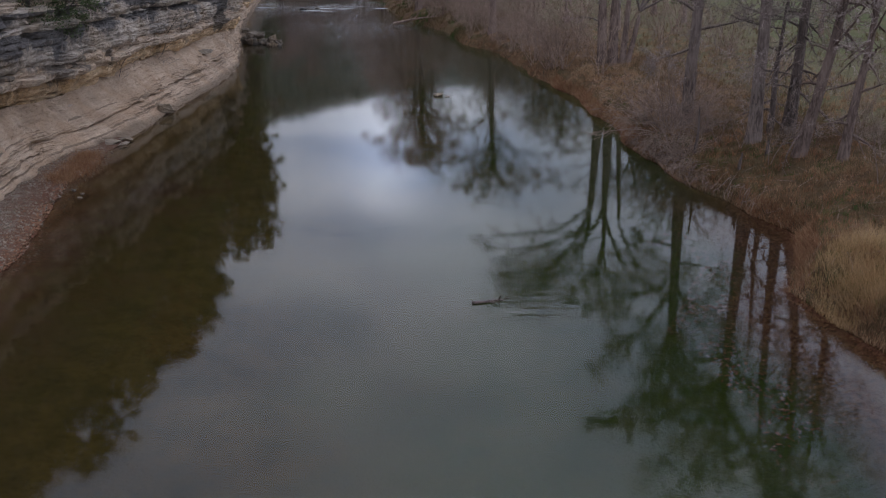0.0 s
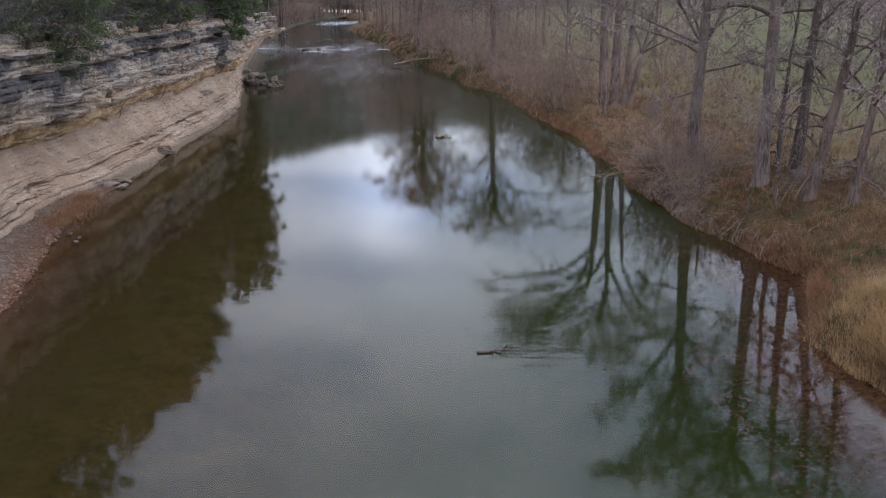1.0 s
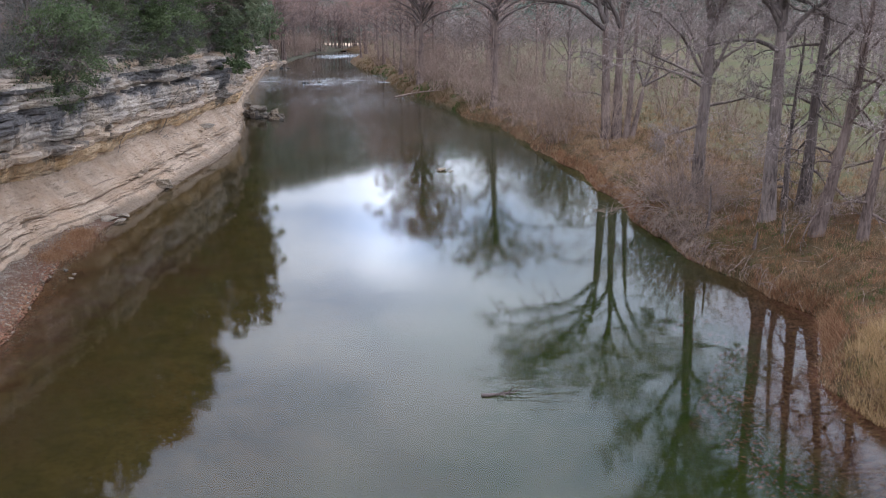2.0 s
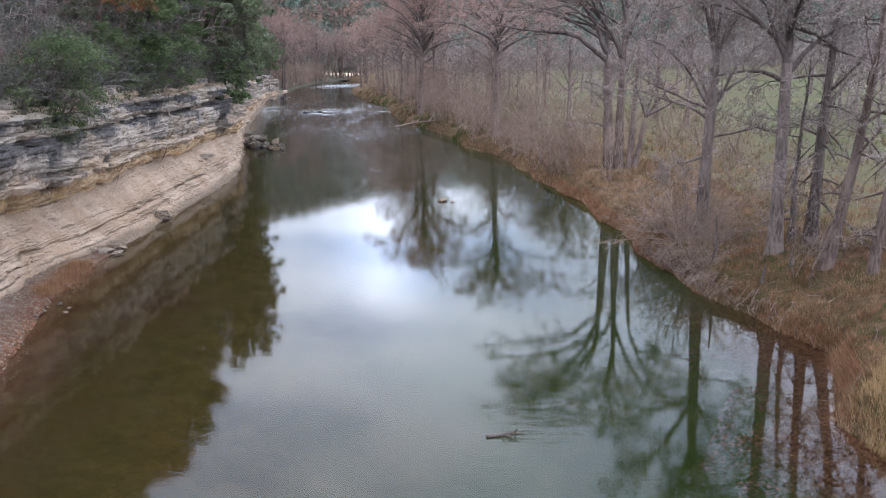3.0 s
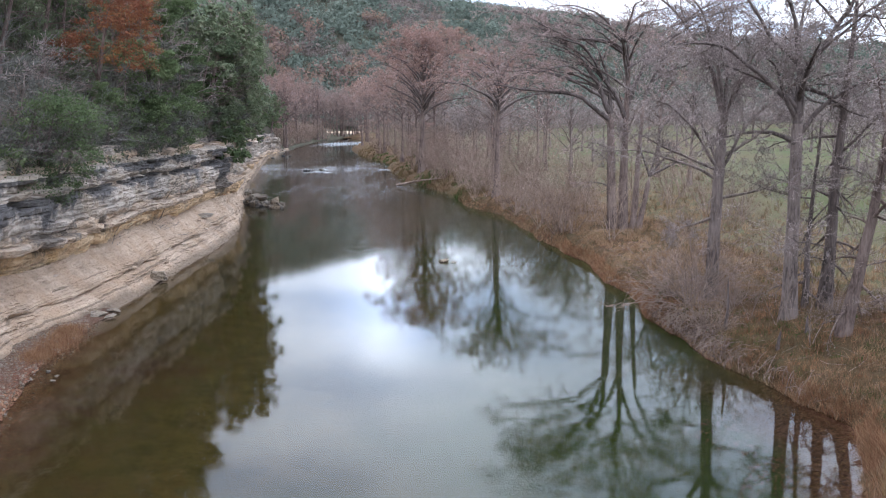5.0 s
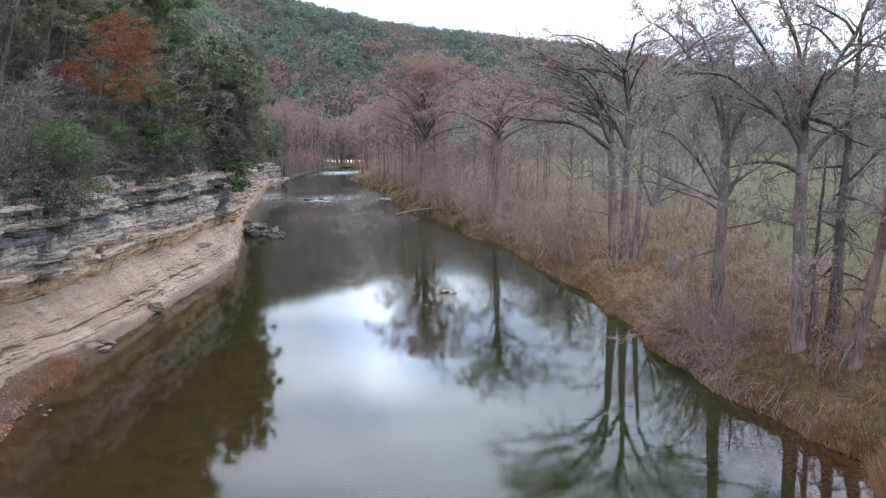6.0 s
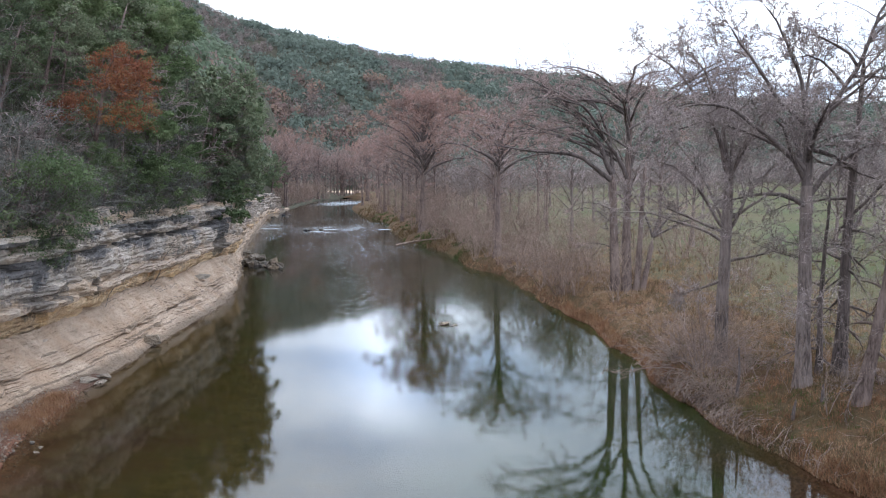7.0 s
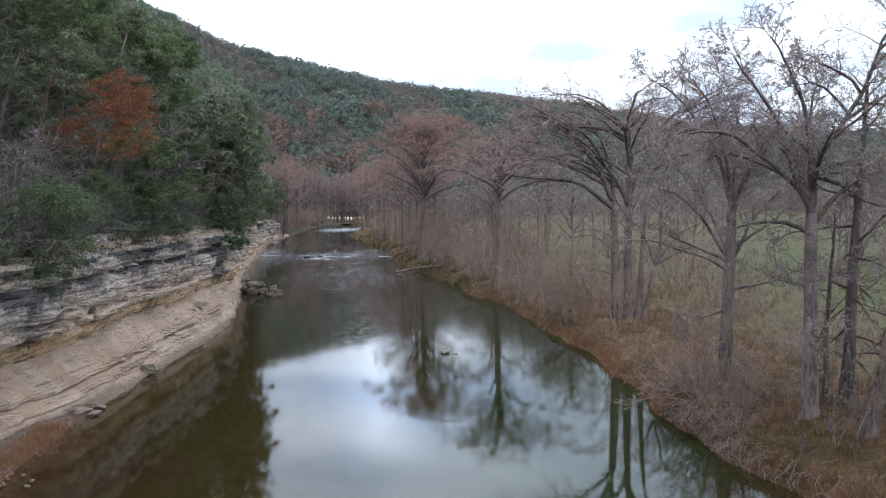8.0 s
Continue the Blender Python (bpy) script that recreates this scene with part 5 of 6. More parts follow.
# ---------------------------------------------------------------- far woods
def far_woods(name, label, seed, count, spot, tall, mat, leaves=30, size=0.75):
    """Woods too far off to count: crowns of loose leaf sprays on the slopes."""
    npr = np.random.RandomState(seed)
    crowns = []
    for _ in range(count * 30):
        x, y = spot(npr)
        if x is None:
            continue
        h = npr.uniform(*tall)
        crowns.append((x, y, land(x, y) + h * 0.5, h))
        if len(crowns) == count:
            break
    c = np.array(crowns)
    d = npr.normal(size=(len(c), leaves, 3))
    d[:, :, 2] = np.abs(d[:, :, 2]) - 0.35
    d = unit_rows(d)
    lump = 1 + 0.28 * np.sin(d[:, :, :1] * 5 + npr.uniform(0, 6, (len(c), 1, 1))) * np.cos(d[:, :, 1:2] * 5 + npr.uniform(0, 6, (len(c), 1, 1)))
    r = npr.uniform(0.72, 1.0, (len(c), leaves, 1)) * lump
    p = (c[:, None, :3] + d * r * c[:, None, 3:] * np.array((0.5, 0.5, 0.52))).reshape(-1, 3)
    verts = leaf_tris(npr, p, size * np.repeat(c[:, 3] / 5, leaves), 0.7, d.reshape(-1, 3), 0.28)
    tagged(new(name, soup_mesh(name, verts, 3, mat)), label, "woods", kind="stuff")


def hill_spot(npr, bare=False):
    r, a = (npr.uniform(460, 830) if npr.random() < 0.88 else npr.uniform(350, 480)), radians(npr.uniform(-31, 29) if npr.random() < 0.4 else npr.uniform(-31, 10))
    x, y = r * math.sin(a), r * math.cos(a)
    if y < 352 and left_line(y) - 4 < x < right_line(y) + 4 or y < 440 and abs(x + 46) < 26:
        return None, None
    grey = fbm(x * 0.014, y * 0.014, 21) + 0.010 * (r - 640) / 10
    if (grey < 0.12) if bare else (grey > 0.12 and npr.random() < 0.75):
        return None, None
    return x, y


def bare_hill_spot(npr):
    return hill_spot(npr, True)


def russet_spot(npr):
    """Groups of turning trees on the hill: bearing, distance and how widely they stand."""
    a, r, wide = RUSSET_GROUPS[npr.randint(len(RUSSET_GROUPS))]
    x, y = r * math.sin(radians(a)) + npr.normal() * wide, r * math.cos(radians(a)) + npr.normal() * wide
    return x, y


RUSSET_GROUPS = [(-12.6, 600, 10), (-11.4, 590, 9), (-10.9, 570, 7), (-8.8, 560, 7), (-7.4, 560, 9), (-6.4, 570, 7), (-4.7, 660, 6), (-2.6, 640, 9), (0.6, 640, 7), (-9.8, 640, 8), (-5.4, 540, 8)]


def hill_ledges():
    """Pale limestone ledges that break out of the woods under the ridge."""
    rng = random.Random(37)
    for _ in range(18):
        a, r = radians(rng.uniform(-5.5, 4.5)), rng.uniform(610, 720)
        x, y = r * math.sin(a), r * math.cos(a)
        verts, faces = [], []
        n, half, tall = 14, rng.uniform(4, 12), rng.uniform(1.2, 2.6)
        for q in range(n):
            u = q / (n - 1) * 2 - 1
            top = 3.4 + tall * (1 - abs(u) ** 3) * rng.uniform(0.6, 1.1)
            dy = 1.5 * u + rng.uniform(-0.6, 0.6)
            verts += [(u * half, dy, -2.0), (u * half, dy + rng.uniform(-0.3, 0.3), top), (u * half, dy + 5, top + 0.4), (u * half, dy + 7, -2.0)]
        for q in range(n - 1):
            faces += [(4 * q + c, 4 * q + 4 + c, 4 * q + 5 + c, 4 * q + 1 + c) for c in range(3)]
        ob = new("hill_ledge", mesh_of("hill_ledge", verts, faces, [M_BOULDER]))
        ob.location = (x, y, land(x, y))
        tagged(ob, "pale limestone ledge breaking out of the hillside woods", "rock", "hill ledges")


hill_ledges()
sycamore = bank_cypress("sycamore", 141, 6.0, 19.0, 7.0, 0.45, 0.5, 16, "pale-trunked sycamore with thin orange leaves on the hillside", "", False, 0.3, 3, M_ROOT)
stand(sycamore, 608 * math.sin(radians(-8.9)), 608 * math.cos(radians(-8.9)))


def left_spot(npr):
    y = npr.uniform(118, 350)
    return left_line(y) - (3.5 + 16 * smooth01((y - 225) / 30) + 14 * smooth01((y - 290) / 30)) - npr.uniform(0.0, 1.0) ** 1.15 * 190, y


def upper_spot(npr):
    y = npr.uniform(18, 140)
    return bluff_x(y, npr.uniform(14, 90)), y


def field_spot(npr):
    y = npr.uniform(165, 430)
    x = npr.uniform(0.0, 1.0) * 300 + right_line(y) + 10
    clear = x < 28 + y * 0.34 and x > 12 + y * 0.05 and y < 230
    return (None, None) if clear or x > y * 0.8 else (x, y)


far_woods("hill_woods", "distant hillside woods of dark juniper and oak, paled with painted haze", 1, 8200, hill_spot, (5.0, 10.5), M_LEAF_FAR_HAZED, 44, 0.56)
far_woods("bare_hill_woods", "patches of grey leafless trees on the far hill", 2, 3600, bare_hill_spot, (5, 9), M_LEAF_BARE, 44, 0.42)
far_woods("autumn_hill_trees", "scattered russet trees on the far hill", 3, 80, russet_spot, (10, 15), M_LEAF_RUSSET, 90, 0.36)
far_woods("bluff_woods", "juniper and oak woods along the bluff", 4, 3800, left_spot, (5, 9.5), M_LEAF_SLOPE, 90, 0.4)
far_woods("bare_bluff_woods", "grey leafless trees among the bluff woods", 7, 1000, left_spot, (5, 9), M_LEAF_BARE, 34, 0.55)
far_woods("autumn_bluff_trees", "russet trees among the bluff woods", 8, 120, left_spot, (6, 10), M_LEAF_RUSSET, 44, 0.55)
far_woods("upper_bluff_woods", "juniper woods on the slope above the bluff", 5, 620, upper_spot, (5, 8.5), M_LEAF_OAK, 90, 0.45)
far_woods("pasture_edge_woods", "grey leafless woods round the pasture", 6, 1300, field_spot, (6, 11), M_LEAF_BARE, 130, 0.13)


# ---------------------------------------------------------------- grass, roots and litter
def blades(name, label, seed, spots, tall, wide, mat, lean=0.5):
    """Grass: thin tapering blades that lean their own way, at rows of x, y, z."""
    npr = np.random.RandomState(seed)
    p = np.array(spots)
    n = len(p)
    h = npr.uniform(tall[0], tall[1], (n, 1))
    a = npr.uniform(0, 2 * np.pi, n)
    out = np.stack([np.cos(a), np.sin(a), 0 * a], 1)
    across = np.stack([-np.sin(a), np.cos(a), 0 * a], 1)
    tilt = npr.uniform(0, lean, (n, 1)) * h
    top = p + out * tilt + np.array((0, 0, 1.0)) * h
    s = across * wide * npr.uniform(0.7, 1.6, (n, 1))
    verts = np.stack([p - s, p + s, top], 1).reshape(-1, 3)
    tagged(new(name, soup_mesh(name, verts, 3, mat)), label, "grass", kind="stuff")


def bank_spots(seed, count, y0, y1, d0, d1, patchy, at=0.0):
    """Places on the low bank, thick in patches."""
    rng = random.Random(seed)
    spots = []
    for _ in range(count * 12):
        y = y0 + (y1 - y0) * rng.random() ** 1.3
        x = right_line(y) + d0 + (d1 - d0) * rng.random() ** 1.4
        if fbm(x * patchy, y * patchy, seed) > at and x > shore_right(y):
            # one tuft: a few blades close together
            for _ in range(9):
                gx, gy = x + rng.gauss(0, 0.06), y + rng.gauss(0, 0.06)
                spots.append((gx, gy, land(gx, gy) - 0.03))
            if len(spots) >= count:
                break
    return spots


blades("dry_grass", "orange-brown dry grass along the river bank", 21, bank_spots(21, 34000, 17, 97, 0.0, 5.0, 0.35, 0.12), (0.08, 0.36), 0.006, M_GRASS, 1.2)
blades("brown_grass", "dull brown dead grass on the river bank", 22, bank_spots(22, 46000, 17, 97, 0.05, 9.0, 0.6, -0.02), (0.06, 0.30), 0.006, M_GRASS_DULL, 1.4)
blades("green_grass", "short green grass among the dead grass", 23, bank_spots(23, 9000, 17, 96, 0.0, 8.0, 0.5, 0.2), (0.06, 0.2), 0.006, M_GRASS_GREEN, 0.9)
blades("back_bank_grass", "tawny dead grass between the trunks behind the bank", 41, bank_spots(41, 46000, 40, 92, 1.5, 15.0, 0.7, -0.1), (0.10, 0.42), 0.010, M_GRASS, 1.4)
blades("near_brown_grass", "matted brown grass on the near bank", 36, bank_spots(36, 30000, 19, 47, 0.1, 9.5, 0.7, -0.15), (0.08, 0.36), 0.007, M_GRASS_DULL, 1.5)
blades("near_orange_grass", "orange dead grass tufts on the near bank", 37, bank_spots(37, 16000, 19, 47, 0.1, 8.0, 0.8, 0.08), (0.10, 0.40), 0.007, M_GRASS_RUST, 1.4)
blades("near_green_grass", "green grass tufts among the dead grass", 38, bank_spots(38, 14000, 19, 47, 0.6, 9.5, 0.55, 0.1), (0.07, 0.26), 0.008, M_GRASS_GREEN, 1.0)


def edge_spots(seed, count, y0, y1):
    """Along the lip of the cut bank, where dead grass hangs over the water."""
    rng = random.Random(seed)
    spots = []
    while len(spots) < count:
        y = y0 + (y1 - y0) * rng.random() ** 1.2
        x = shore_right(y) + rng.uniform(0.0, 0.55)
        for _ in range(7):
            gx, gy = x + rng.gauss(0, 0.05), y + rng.gauss(0, 0.07)
            spots.append((gx, gy, max(0.0, land(gx, gy)) - 0.02))
    return spots


blades("overhanging_grass", "dead grass hanging over the cut bank", 26, edge_spots(26, 16000, 17, 100), (0.08, 0.3), 0.006, M_GRASS, 1.8)
blades("rust_grass", "rust-red dead grass fringing the bank", 29, edge_spots(29, 9000, 43, 66) + edge_spots(30, 5000, 24, 32), (0.12, 0.45), 0.008, M_GRASS_RUST, 1.5)
blades("dark_grass", "matted dark brown grass along the cut bank", 27, edge_spots(27, 9000, 17, 100), (0.08, 0.26), 0.007, M_LITTER, 1.8)
blades("river_reeds", "tall orange reeds edging the far bank", 24, bank_spots(24, 14000, 96, 225, -0.1, 9.0, 0.2, 0.02), (0.2, 0.7), 0.02, M_GRASS_DULL, 1.0)
blades("bank_weeds", "patches of green weeds on the far bank", 28, bank_spots(28, 5000, 96, 190, -0.1, 5.0, 0.16, 0.22), (0.15, 0.5), 0.025, M_GRASS_GREEN, 1.0)
blades("pasture_weeds", "dry weeds standing in the pasture", 25, bank_spots(25, 16000, 34, 125, 4.0, 34.0, 0.2, -0.15), (0.2, 0.8), 0.014, M_GRASS_DULL, 0.8)


def near_tussocks():
    rng = random.Random(33)
    spots = []
    for cx, cy, r in ((12.07, 21.83, 1.2), (13.0, 23.2, 1.0), (11.53, 20.32, 1.0), (12.6, 20.6, 1.3)):
        for _ in range(1800):
            a, q = rng.uniform(0, 6.28), r * rng.random() ** 0.6
            x, y = cx + q * math.cos(a), cy + q * math.sin(a)
            if x > shore_right(y) - 0.15:
                spots.append((x, y, max(0.02, land(x, y)) - 0.02))
    blades("tussock_grass", "thick straw-coloured tussocks at the water's edge", 34, spots, (0.15, 0.55), 0.006, M_STRAW, 1.3)
    spots = []
    for cx, cy, r in ((-17.32, 37.65, 1.1), (-17.58, 39.08, 1.0), (-17.26, 36.21, 0.7), (-17.84, 40.33, 0.7)):
        for _ in range(1500):
            a, q = rng.uniform(0, 6.28), r * rng.random() ** 0.6
            x, y = cx + rng.gauss(0, 0.42) * r, cy + rng.gauss(0, 0.75) * r
            spots.append((x, y, max(0.0, land(x, y)) - 0.02))
    blades("beach_grass", "rust-orange grass clump on the gravel beach", 35, spots, (0.10, 0.42), 0.006, M_GRASS_RUST, 1.4)


near_tussocks()


def fallen_sticks():
    """Bare sticks and broken twigs that lie all over the low bank."""
    rng = random.Random(91)
    w = Wood(False)
    for _ in range(420):
        y = 19 + 62 * rng.random() ** 1.3
        x = shore_right(y) + 0.2 + 9 * rng.random() ** 1.3
        ln, a, lift = rng.uniform(0.25, 1.3), rng.uniform(0, 6.28), rng.uniform(0.0, 0.35)
        pts = []
        for k in range(4):
            px, py = x + ln * k / 3 * math.cos(a + 0.15 * k), y + ln * k / 3 * math.sin(a + 0.15 * k)
            pts.append(Vector((px, py, max(0.05, land(px, py)) + 0.05 + lift * k / 3 + rng.uniform(0, 0.04))))
        r = rng.uniform(0.004, 0.010)
        w.tube(w.rest, pts, [r, r * 0.9, r * 0.7, r * 0.4], 3)
    verts, faces = w.rest
    tagged(new("fallen_sticks", mesh_of("fallen_sticks", verts, faces, [M_TWIG_PALE])), "pale broken sticks strewn over the leaf-littered bank", "sticks", kind="stuff")


fallen_sticks()


def sotol(x, y, z, size, seed):
    """A pale rosette of long leaves that droop over the rim."""
    rng = random.Random(seed)
    verts, faces = [], []
    for _ in range(230):
        a, el, ln = rng.uniform(0, 6.28), rng.uniform(-0.2, 1.35), size * rng.uniform(0.7, 1.2)
        d = Vector((math.cos(a) * math.cos(el), math.sin(a) * math.cos(el), math.sin(el)))
        side = Vector((-math.sin(a), math.cos(a), 0)) * 0.014
        p, k = Vector((0, 0, 0.25)), len(verts)
        for q in range(5):
            verts += [tuple(p - side * (1 - q * 0.2)), tuple(p + side * (1 - q * 0.2))]
            d = (d - UP * 0.22).normalized()
            p = p + d * ln / 5
        verts.append(tuple(p))
        faces += [(k + 2 * q, k + 2 * q + 1, k + 2 * q + 3, k + 2 * q + 2) for q in range(4)] + [(k + 8, k + 9, k + 10)]
    ob = new("sotol", mesh_of("sotol", verts, faces, [M_TWIG_PALE]))
    ob.location = (x, y, z)
    return tagged(ob, "pale drooping sotol rosette on the cliff rim", "shrub", "sotol on the rim")


for sx, sy, ss in ((-23.5, 48.7, 1.7), (-21.9, 45.2, 1.2), (-22.6, 54.0, 1.0)):
    sotol(sx, sy, land(sx, sy) + 0.1, ss, int(sy * 7))


def root_tangle():
    """Bleached cypress roots that hang from the cut bank into the water."""
    rng = random.Random(44)
    w = Wood(False)
    for _ in range(420):
        y = rng.gauss(38.3, 3.0) if rng.random() < 0.85 else rng.uniform(29, 54)
        x = shore_right(y)
        p = Vector((x + rng.uniform(0.15, 1.0), y, 0))
        p.z = land(p.x, p.y) + 0.04
        end = Vector((x - rng.uniform(-0.35, 0.3), y + rng.gauss(-0.1, 0.7), rng.uniform(-0.05, 0.3)))
        mid = p.lerp(end, 0.55) + Vector((rng.uniform(-0.2, 0.15), rng.gauss(0, 0.25), rng.uniform(0.0, 0.32)))
        pts = [p, p.lerp(mid, 0.5) + UP * 0.08, mid, mid.lerp(end, 0.5) + UP * 0.04, end]
        r = rng.uniform(0.005, 0.0145)
        w.tube(w.rest, pts, [r * 1.3, r * 1.1, r, r * 0.8, r * 0.5], 5)
    verts, faces = w.rest
    tagged(new("exposed_roots", mesh_of("exposed_roots", verts, faces, [M_ROOT])), "tangle of bleached cypress roots along the cut bank", "roots", kind="stuff")


root_tangle()


def litter(name, label, seed, count, spot, size, mat):
    rng, npr = random.Random(seed), np.random.RandomState(seed)
    c = np.array([spot(rng) for _ in range(count)])
    a = npr.uniform(0, 2 * np.pi, count)
    u, v = np.stack([np.cos(a), np.sin(a), npr.normal(0, 0.1, count)], 1), np.stack([-np.sin(a), np.cos(a), npr.normal(0, 0.1, count)], 1)
    s = size * npr.uniform(0.5, 1.4, (count, 1))
    verts = np.stack([c - u * s, c + v * s * 0.6, c + u * s, c - v * s * 0.6], 1).reshape(-1, 3)
    tagged(new(name, soup_mesh(name, verts, 4, mat)), label, "leaves", kind="stuff")


def shallow_spot(rng):
    y = rng.uniform(14, 31.5)
    x = right_line(y) - 3.6 * rng.random() ** 1.3
    return (x, y, river_bed(x, y) + 0.02)


def drift_spot(rng):
    y = rng.uniform(16, 39)
    return (right_line(y) - 0.2 - 6 * rng.random() ** 1.7, y, 0.004)


def bank_leaf_spot(rng):
    y = 20 + 60 * rng.random() ** 1.4
    x = right_line(y) + 0.3 + 7 * rng.random()
    return (x, y, land(x, y) + 0.03)


litter("drowned_leaves", "red-brown leaves lying under the shallow water", 51, 4600, shallow_spot, 0.055, M_LITTER)
litter("drifting_leaves", "pale fallen leaves drifting on the water", 52, 90, drift_spot, 0.03, M_LITTER)
def beach_leaf_spot(rng):
    y = rng.uniform(24, 41)
    x = shore_left(y) + rng.gauss(0.0, 0.55)
    return (x, y, (land(x, y) if x < shore_left(y) else river_bed(x, y)) + 0.025)


litter("beached_leaves", "wet red-brown leaves washed up on the beach", 54, 5200, beach_leaf_spot, 0.05, M_LITTER)
litter("fallen_leaves", "brown fallen leaves scattered over the bank", 53, 16000, bank_leaf_spot, 0.04, M_LITTER)


# ---------------------------------------------------------------- stones and driftwood
def boulder(name, seed, size, label, group="", mat=M_BOULDER, chip=0.2, keep=(0.40, 0.66)):
    """A weathered block: a rounded body cut by a few flat breaks, with rough skin."""
    rng = random.Random(seed)
    bm = bmesh.new()
    if keep is None:  # a squared block with a few broken corners
        bmesh.ops.create_cube(bm, size=1.6)
        bmesh.ops.subdivide_edges(bm, edges=bm.edges[:], cuts=3, use_grid_fill=True)
        slant = [rng.uniform(-0.35, 0.35) for _ in range(4)]
        for v in bm.verts:
            v.co.x += slant[0] * v.co.z + slant[1] * v.co.y
            v.co.z += slant[2] * v.co.x + slant[3] * v.co.y
        keep = (0.72, 1.0)
    else:
        bmesh.ops.create_icosphere(bm, subdivisions=3 if max(size) > 0.45 else 2, radius=1.0)
    cuts = [(any_way(rng), rng.uniform(*keep)) for _ in range(11)] + ([(UP, 0.45), (-UP, 0.6)] if keep[0] < 0.7 else [])
    for v in bm.verts:
        for n, d in cuts:
            over = v.co.dot(n) - d
            if over > 0:
                v.co -= n * over * 0.92
        v.co += v.co.normalized() * (chip * 0.32 * noise.fractal(v.co * 2.1 + Vector((seed, 0, 0)), 1.0, 2.0, 4))
        v.co = Vector((v.co.x * size[0], v.co.y * size[1], v.co.z * size[2]))
    me = bpy.data.meshes.new(name)
    bm.to_mesh(me)
    bm.free()
    me.materials.append(mat)
    return tagged(new(name, me), label, "rock", group)


def set_rock(ob, x, y, z, turn=0, tip=0):
    ob.matrix_world = Matrix.Translation((x, y, z)) @ pose(0, 0, 0, tip, 0, turn)
    return ob


def lay_stones():
    rng = random.Random(61)
    set_rock(boulder("shore_boulder", 1, (0.56, 0.50, 0.52), "square pale boulder at the foot of the cliff", "", M_BOULDER), -17.62, 52.7, 0.42, 20)
    for k, (x, y, sx, sy, sz, turn) in enumerate(((-17.75, 43.8, 0.75, 0.42, 0.17, 30), (-17.3, 44.6, 0.6, 0.4, 0.15, -20), (-17.0, 43.4, 0.55, 0.25, 0.12, 60))):
        set_rock(boulder("fallen_slab", 5 + k, (sx, sy, sz), "flat brown limestone slab lying on the shore", "fallen slabs", M_BOULDER), x, y, 0.14, turn, 6)
    for k, (x, y) in enumerate(((-15.4, 33.7), (-15.3, 33.1), (-16.0, 34.3))):
        set_rock(boulder("shore_stone", 11 + k, (0.16, 0.12, 0.08), "small brown stone wet by the river", "shore stones", M_PILE), x, y, 0.03, 40 * k)
    # the rock pile that juts into the river under the far end of the cliff
    for k in range(52):
        u = rng.random()
        x, y = -22.9 + 4.6 * u + rng.uniform(-0.3, 0.3), 98.0 - 4.2 * u + rng.uniform(-1.3, 1.3)
        s = rng.uniform(0.2, 0.5) * (1.15 - 0.3 * u)
        high = rng.uniform(0.0, 1.3) * (1 - 0.6 * u) if k % 2 else 0.0
        set_rock(boulder("pile_boulder", 21 + k, (s * rng.uniform(1.0, 1.7), s * rng.uniform(0.8, 1.3), s * rng.uniform(0.6, 1.2)), "broken brown limestone block heaped in the river", "rock pile", M_PILE, 0.1, None), x, y, 0.2 * s + high, rng.uniform(0, 180), rng.uniform(-35, 35))
    set_rock(boulder("river_rock", 41, (0.5, 0.36, 0.26), "pale flat rock breaking the river surface"), -0.5, 59.4, 0.05, 10)
    set_rock(boulder("river_rock", 42, (0.3, 0.24, 0.12), "small wet rock beside the pale one"), 0.18, 59.1, 0.0, 50)
    for k in range(7):
        set_rock(boulder("rapids_stone", 51 + k, (0.6, 0.5, 0.4), "dark stone standing in the far rapids", "rapids stones", M_ROCK_DARK), -39.5 + 1.2 * k + rng.uniform(-1, 1) if k < 4 else rng.uniform(-27, -22), 200 + rng.uniform(-5, 5) if k < 4 else 150 + rng.uniform(-4, 4), 0.1, rng.uniform(0, 90))
    # slabs and rubble lying on the rock slope
    set_rock(boulder("slope_slab", 66, (1.0, 0.62, 0.26), "flat limestone slab resting high on the slope", "slope rubble", M_BOULDER), -19.9, 71.2, 1.9, 70, 12)
    for k in range(26):
        y = rng.uniform(41, 92)
        d = rng.uniform(0.5, 2.4)
        s = rng.uniform(0.10, 0.30)
        x = cliff_foot(y) + 0.45 - d
        u = (d / 2.7) ** 0.9
        set_rock(boulder("slope_rubble", 71 + k, (s * 1.4, s, s * 0.5), "broken limestone chunk lying on the slope", "slope rubble", M_ROCK), x + 0.1, y, -0.5 + 3.15 * u + 0.02, rng.uniform(0, 180), 20)


lay_stones()


def far_gravel_bar():
    """The pale gravel bank that shows between the trunks where the river bends away."""
    verts, faces = [], []
    nx, ny = 40, 8
    for j in range(ny):
        for i in range(nx):
            u, v = i / (nx - 1), j / (ny - 1)
            x, y = -66 + 36 * u, 378 + 14 * v
            edge = math.sin(math.pi * u) ** 0.4
            verts.append((x, y, 0.2 + 1.9 * smooth01(v * 1.3) * edge * (0.8 + 0.25 * fbm(x * 0.15, y * 0.15))))
    for j in range(ny - 1):
        faces += [(j * nx + i, j * nx + i + 1, (j + 1) * nx + i + 1, (j + 1) * nx + i) for i in range(nx - 1)]
    tagged(new("gravel_bar", mesh_of("gravel_bar", verts, faces, [M_SLOPE], None, True)), "pale gravel bar beyond the trees of the far bend", "gravel", kind="structure")


far_gravel_bar()


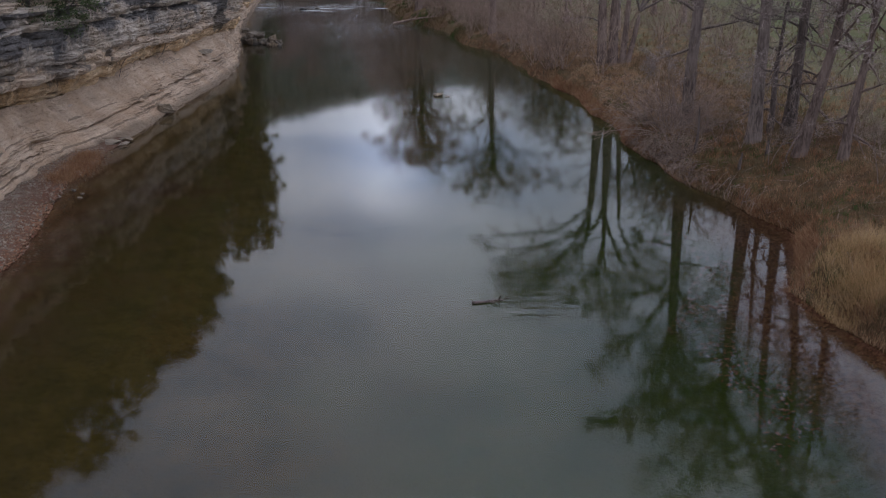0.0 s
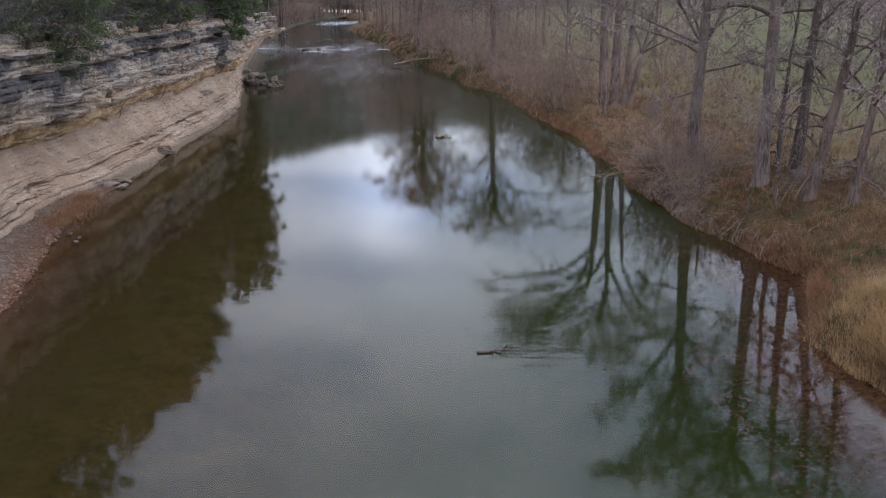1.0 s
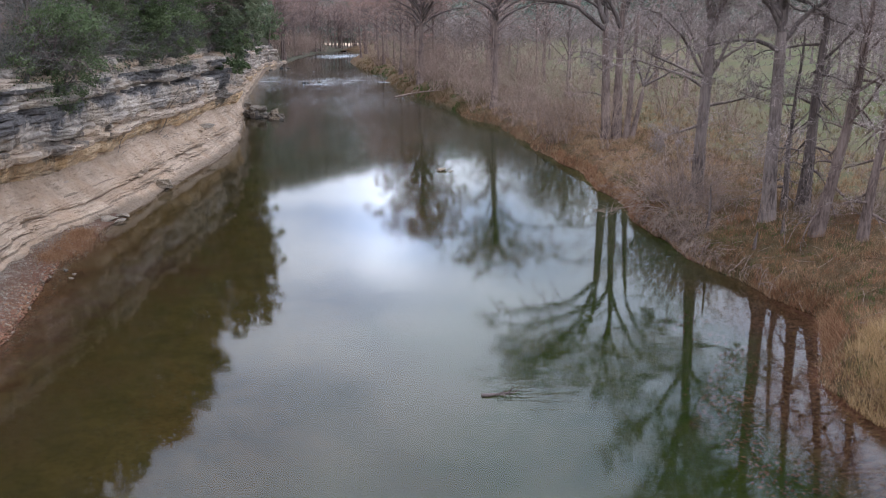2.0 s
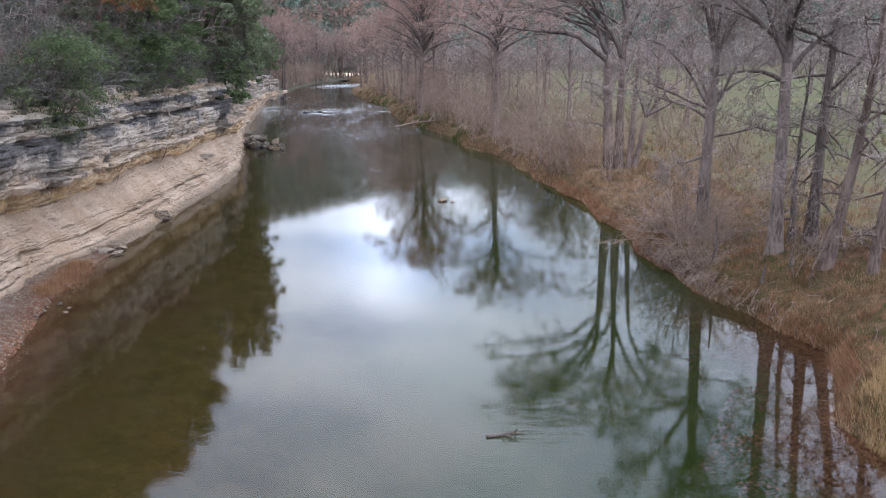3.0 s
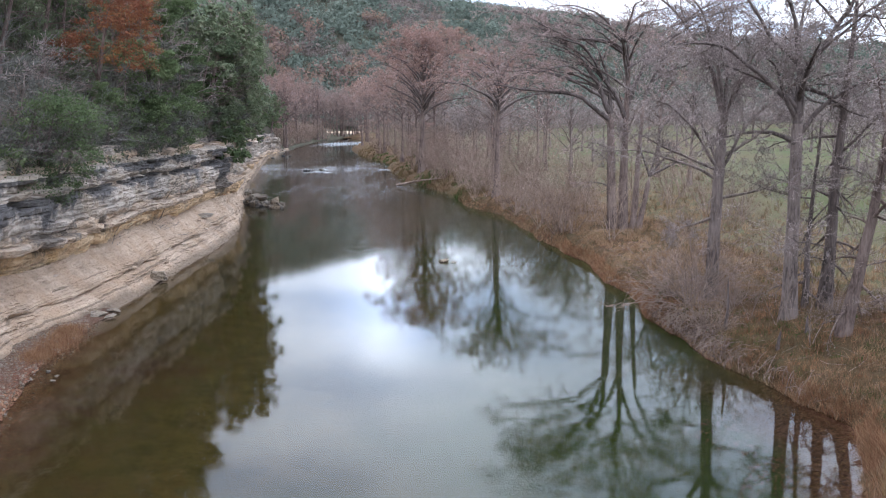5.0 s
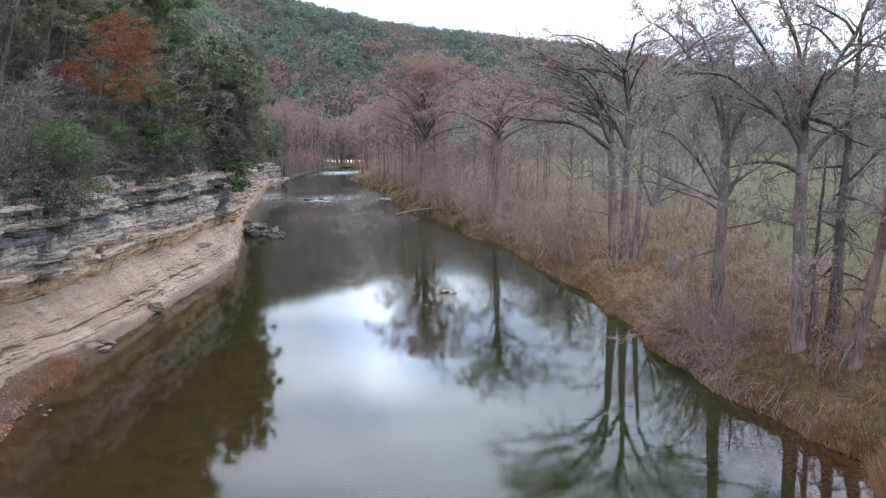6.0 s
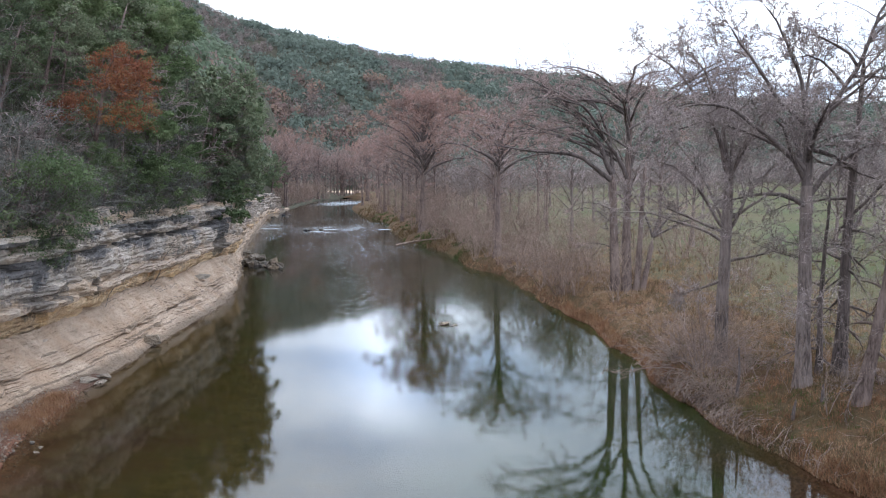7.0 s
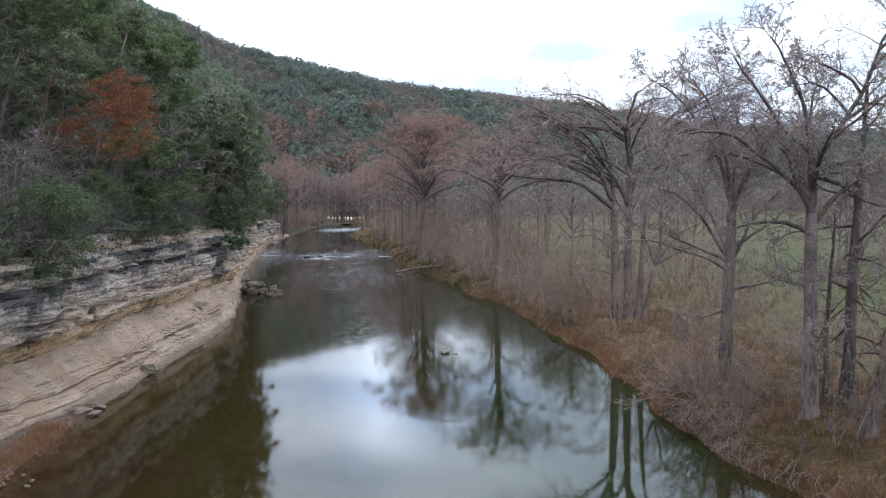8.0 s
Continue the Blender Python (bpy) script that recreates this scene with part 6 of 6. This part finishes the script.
def gravel_spots():
    """Cobbles of the beach: too many to count."""
    rng = random.Random(71)
    verts, faces = [], []
    for _ in range(4200):
        y = rng.uniform(21, 42)
        x = shore_left(y) + 0.5 - 3.4 * rng.random()
        z = (land(x, y) if x < shore_left(y) else river_bed(x, y)) + 0.01
        s = 0.015 + 0.07 * rng.random() ** 5
        a = rng.uniform(0, 3)
        k = len(verts)
        for q in range(5):
            w = a + q * 1.2566
            verts.append((x + s * math.cos(w) * rng.uniform(0.7, 1.2), y + s * math.sin(w), z - 0.03))
        for q in range(5):
            w = a + q * 1.2566 + 0.3
            verts.append((x + 0.6 * s * math.cos(w), y + 0.6 * s * math.sin(w), z + s * rng.uniform(0.3, 0.6)))
        faces += [(k + q, k + (q + 1) % 5, k + 5 + (q + 1) % 5, k + 5 + q) for q in range(5)] + [tuple(range(k + 5, k + 10))]
    tagged(new("beach_cobbles", mesh_of("beach_cobbles", verts, faces, [M_BOULDER])), "loose pale cobbles covering the small beach", "gravel", kind="stuff")


gravel_spots()


def driftwood(name, x, y, z, turn, length, r, label, seed, kids, mat, tilt=0):
    rng = random.Random(seed)
    t, w = new(name), Wood(False)
    pts, p, d = [], Vector((-length / 2, 0, 0)), Vector((1, 0, 0.02))
    for k in range(9):
        pts.append(p.copy())
        d = (d + Vector((0, rng.uniform(-0.2, 0.2), rng.uniform(-0.07, 0.07)))).normalized()
        p = p + d * length / 8
    w.tube(w.begin("trunk"), pts, [r * (1 - 0.8 * k / 8) for k in range(9)], 8)
    for k in range(kids):
        limb(w, rng, dict(LIGHT, kids=(3, 2, 2)), on(pts, rng.uniform(0.3, 0.95)), Vector((rng.uniform(0.2, 0.8), rng.uniform(-1, 1), rng.uniform(0.0, 0.6))), length * rng.uniform(0.12, 0.3), r * 0.4, 0, 1)
    w.put(t, mat, mat)
    t.matrix_world = Matrix.Translation((x, y, z)) @ pose(0, 0, 0, 0, -tilt, turn)
    return tagged(t, label, "driftwood")


driftwood("snagged_branch", 1.45, 21.6, 0.02, 8, 1.0, 0.06, "wet brown branch snagged at the water surface", 81, 9, M_BARK_DARK)
driftwood("fallen_log", -3.8, 118.2, 0.85, 4, 6.9, 0.16, "long bleached log fallen from the bank into the river", 83, 7, M_ROOT, 9)
for bx, by, bh in ((11.55, 37.2, 2.4), (12.5, 33.8, 0.9), (13.8, 34.3, 0.8)):
    stub_rng = random.Random(int(by * 10))
    stub, stub_wood = new("dead_stub"), Wood()
    stem(stub_wood, stub_rng, Vector((0, 0, 0)), Vector((0.08, 0, 1)), bh, 0.06, 0.06, 6, 1.6, 0.4, 7)
    stub_wood.put(stub, M_BARK_DARK, M_BARK_DARK)
    tagged(stub, "short dark dead stem standing in the grass", "dead stem", "dead stems")
    stand(stub, bx, by)
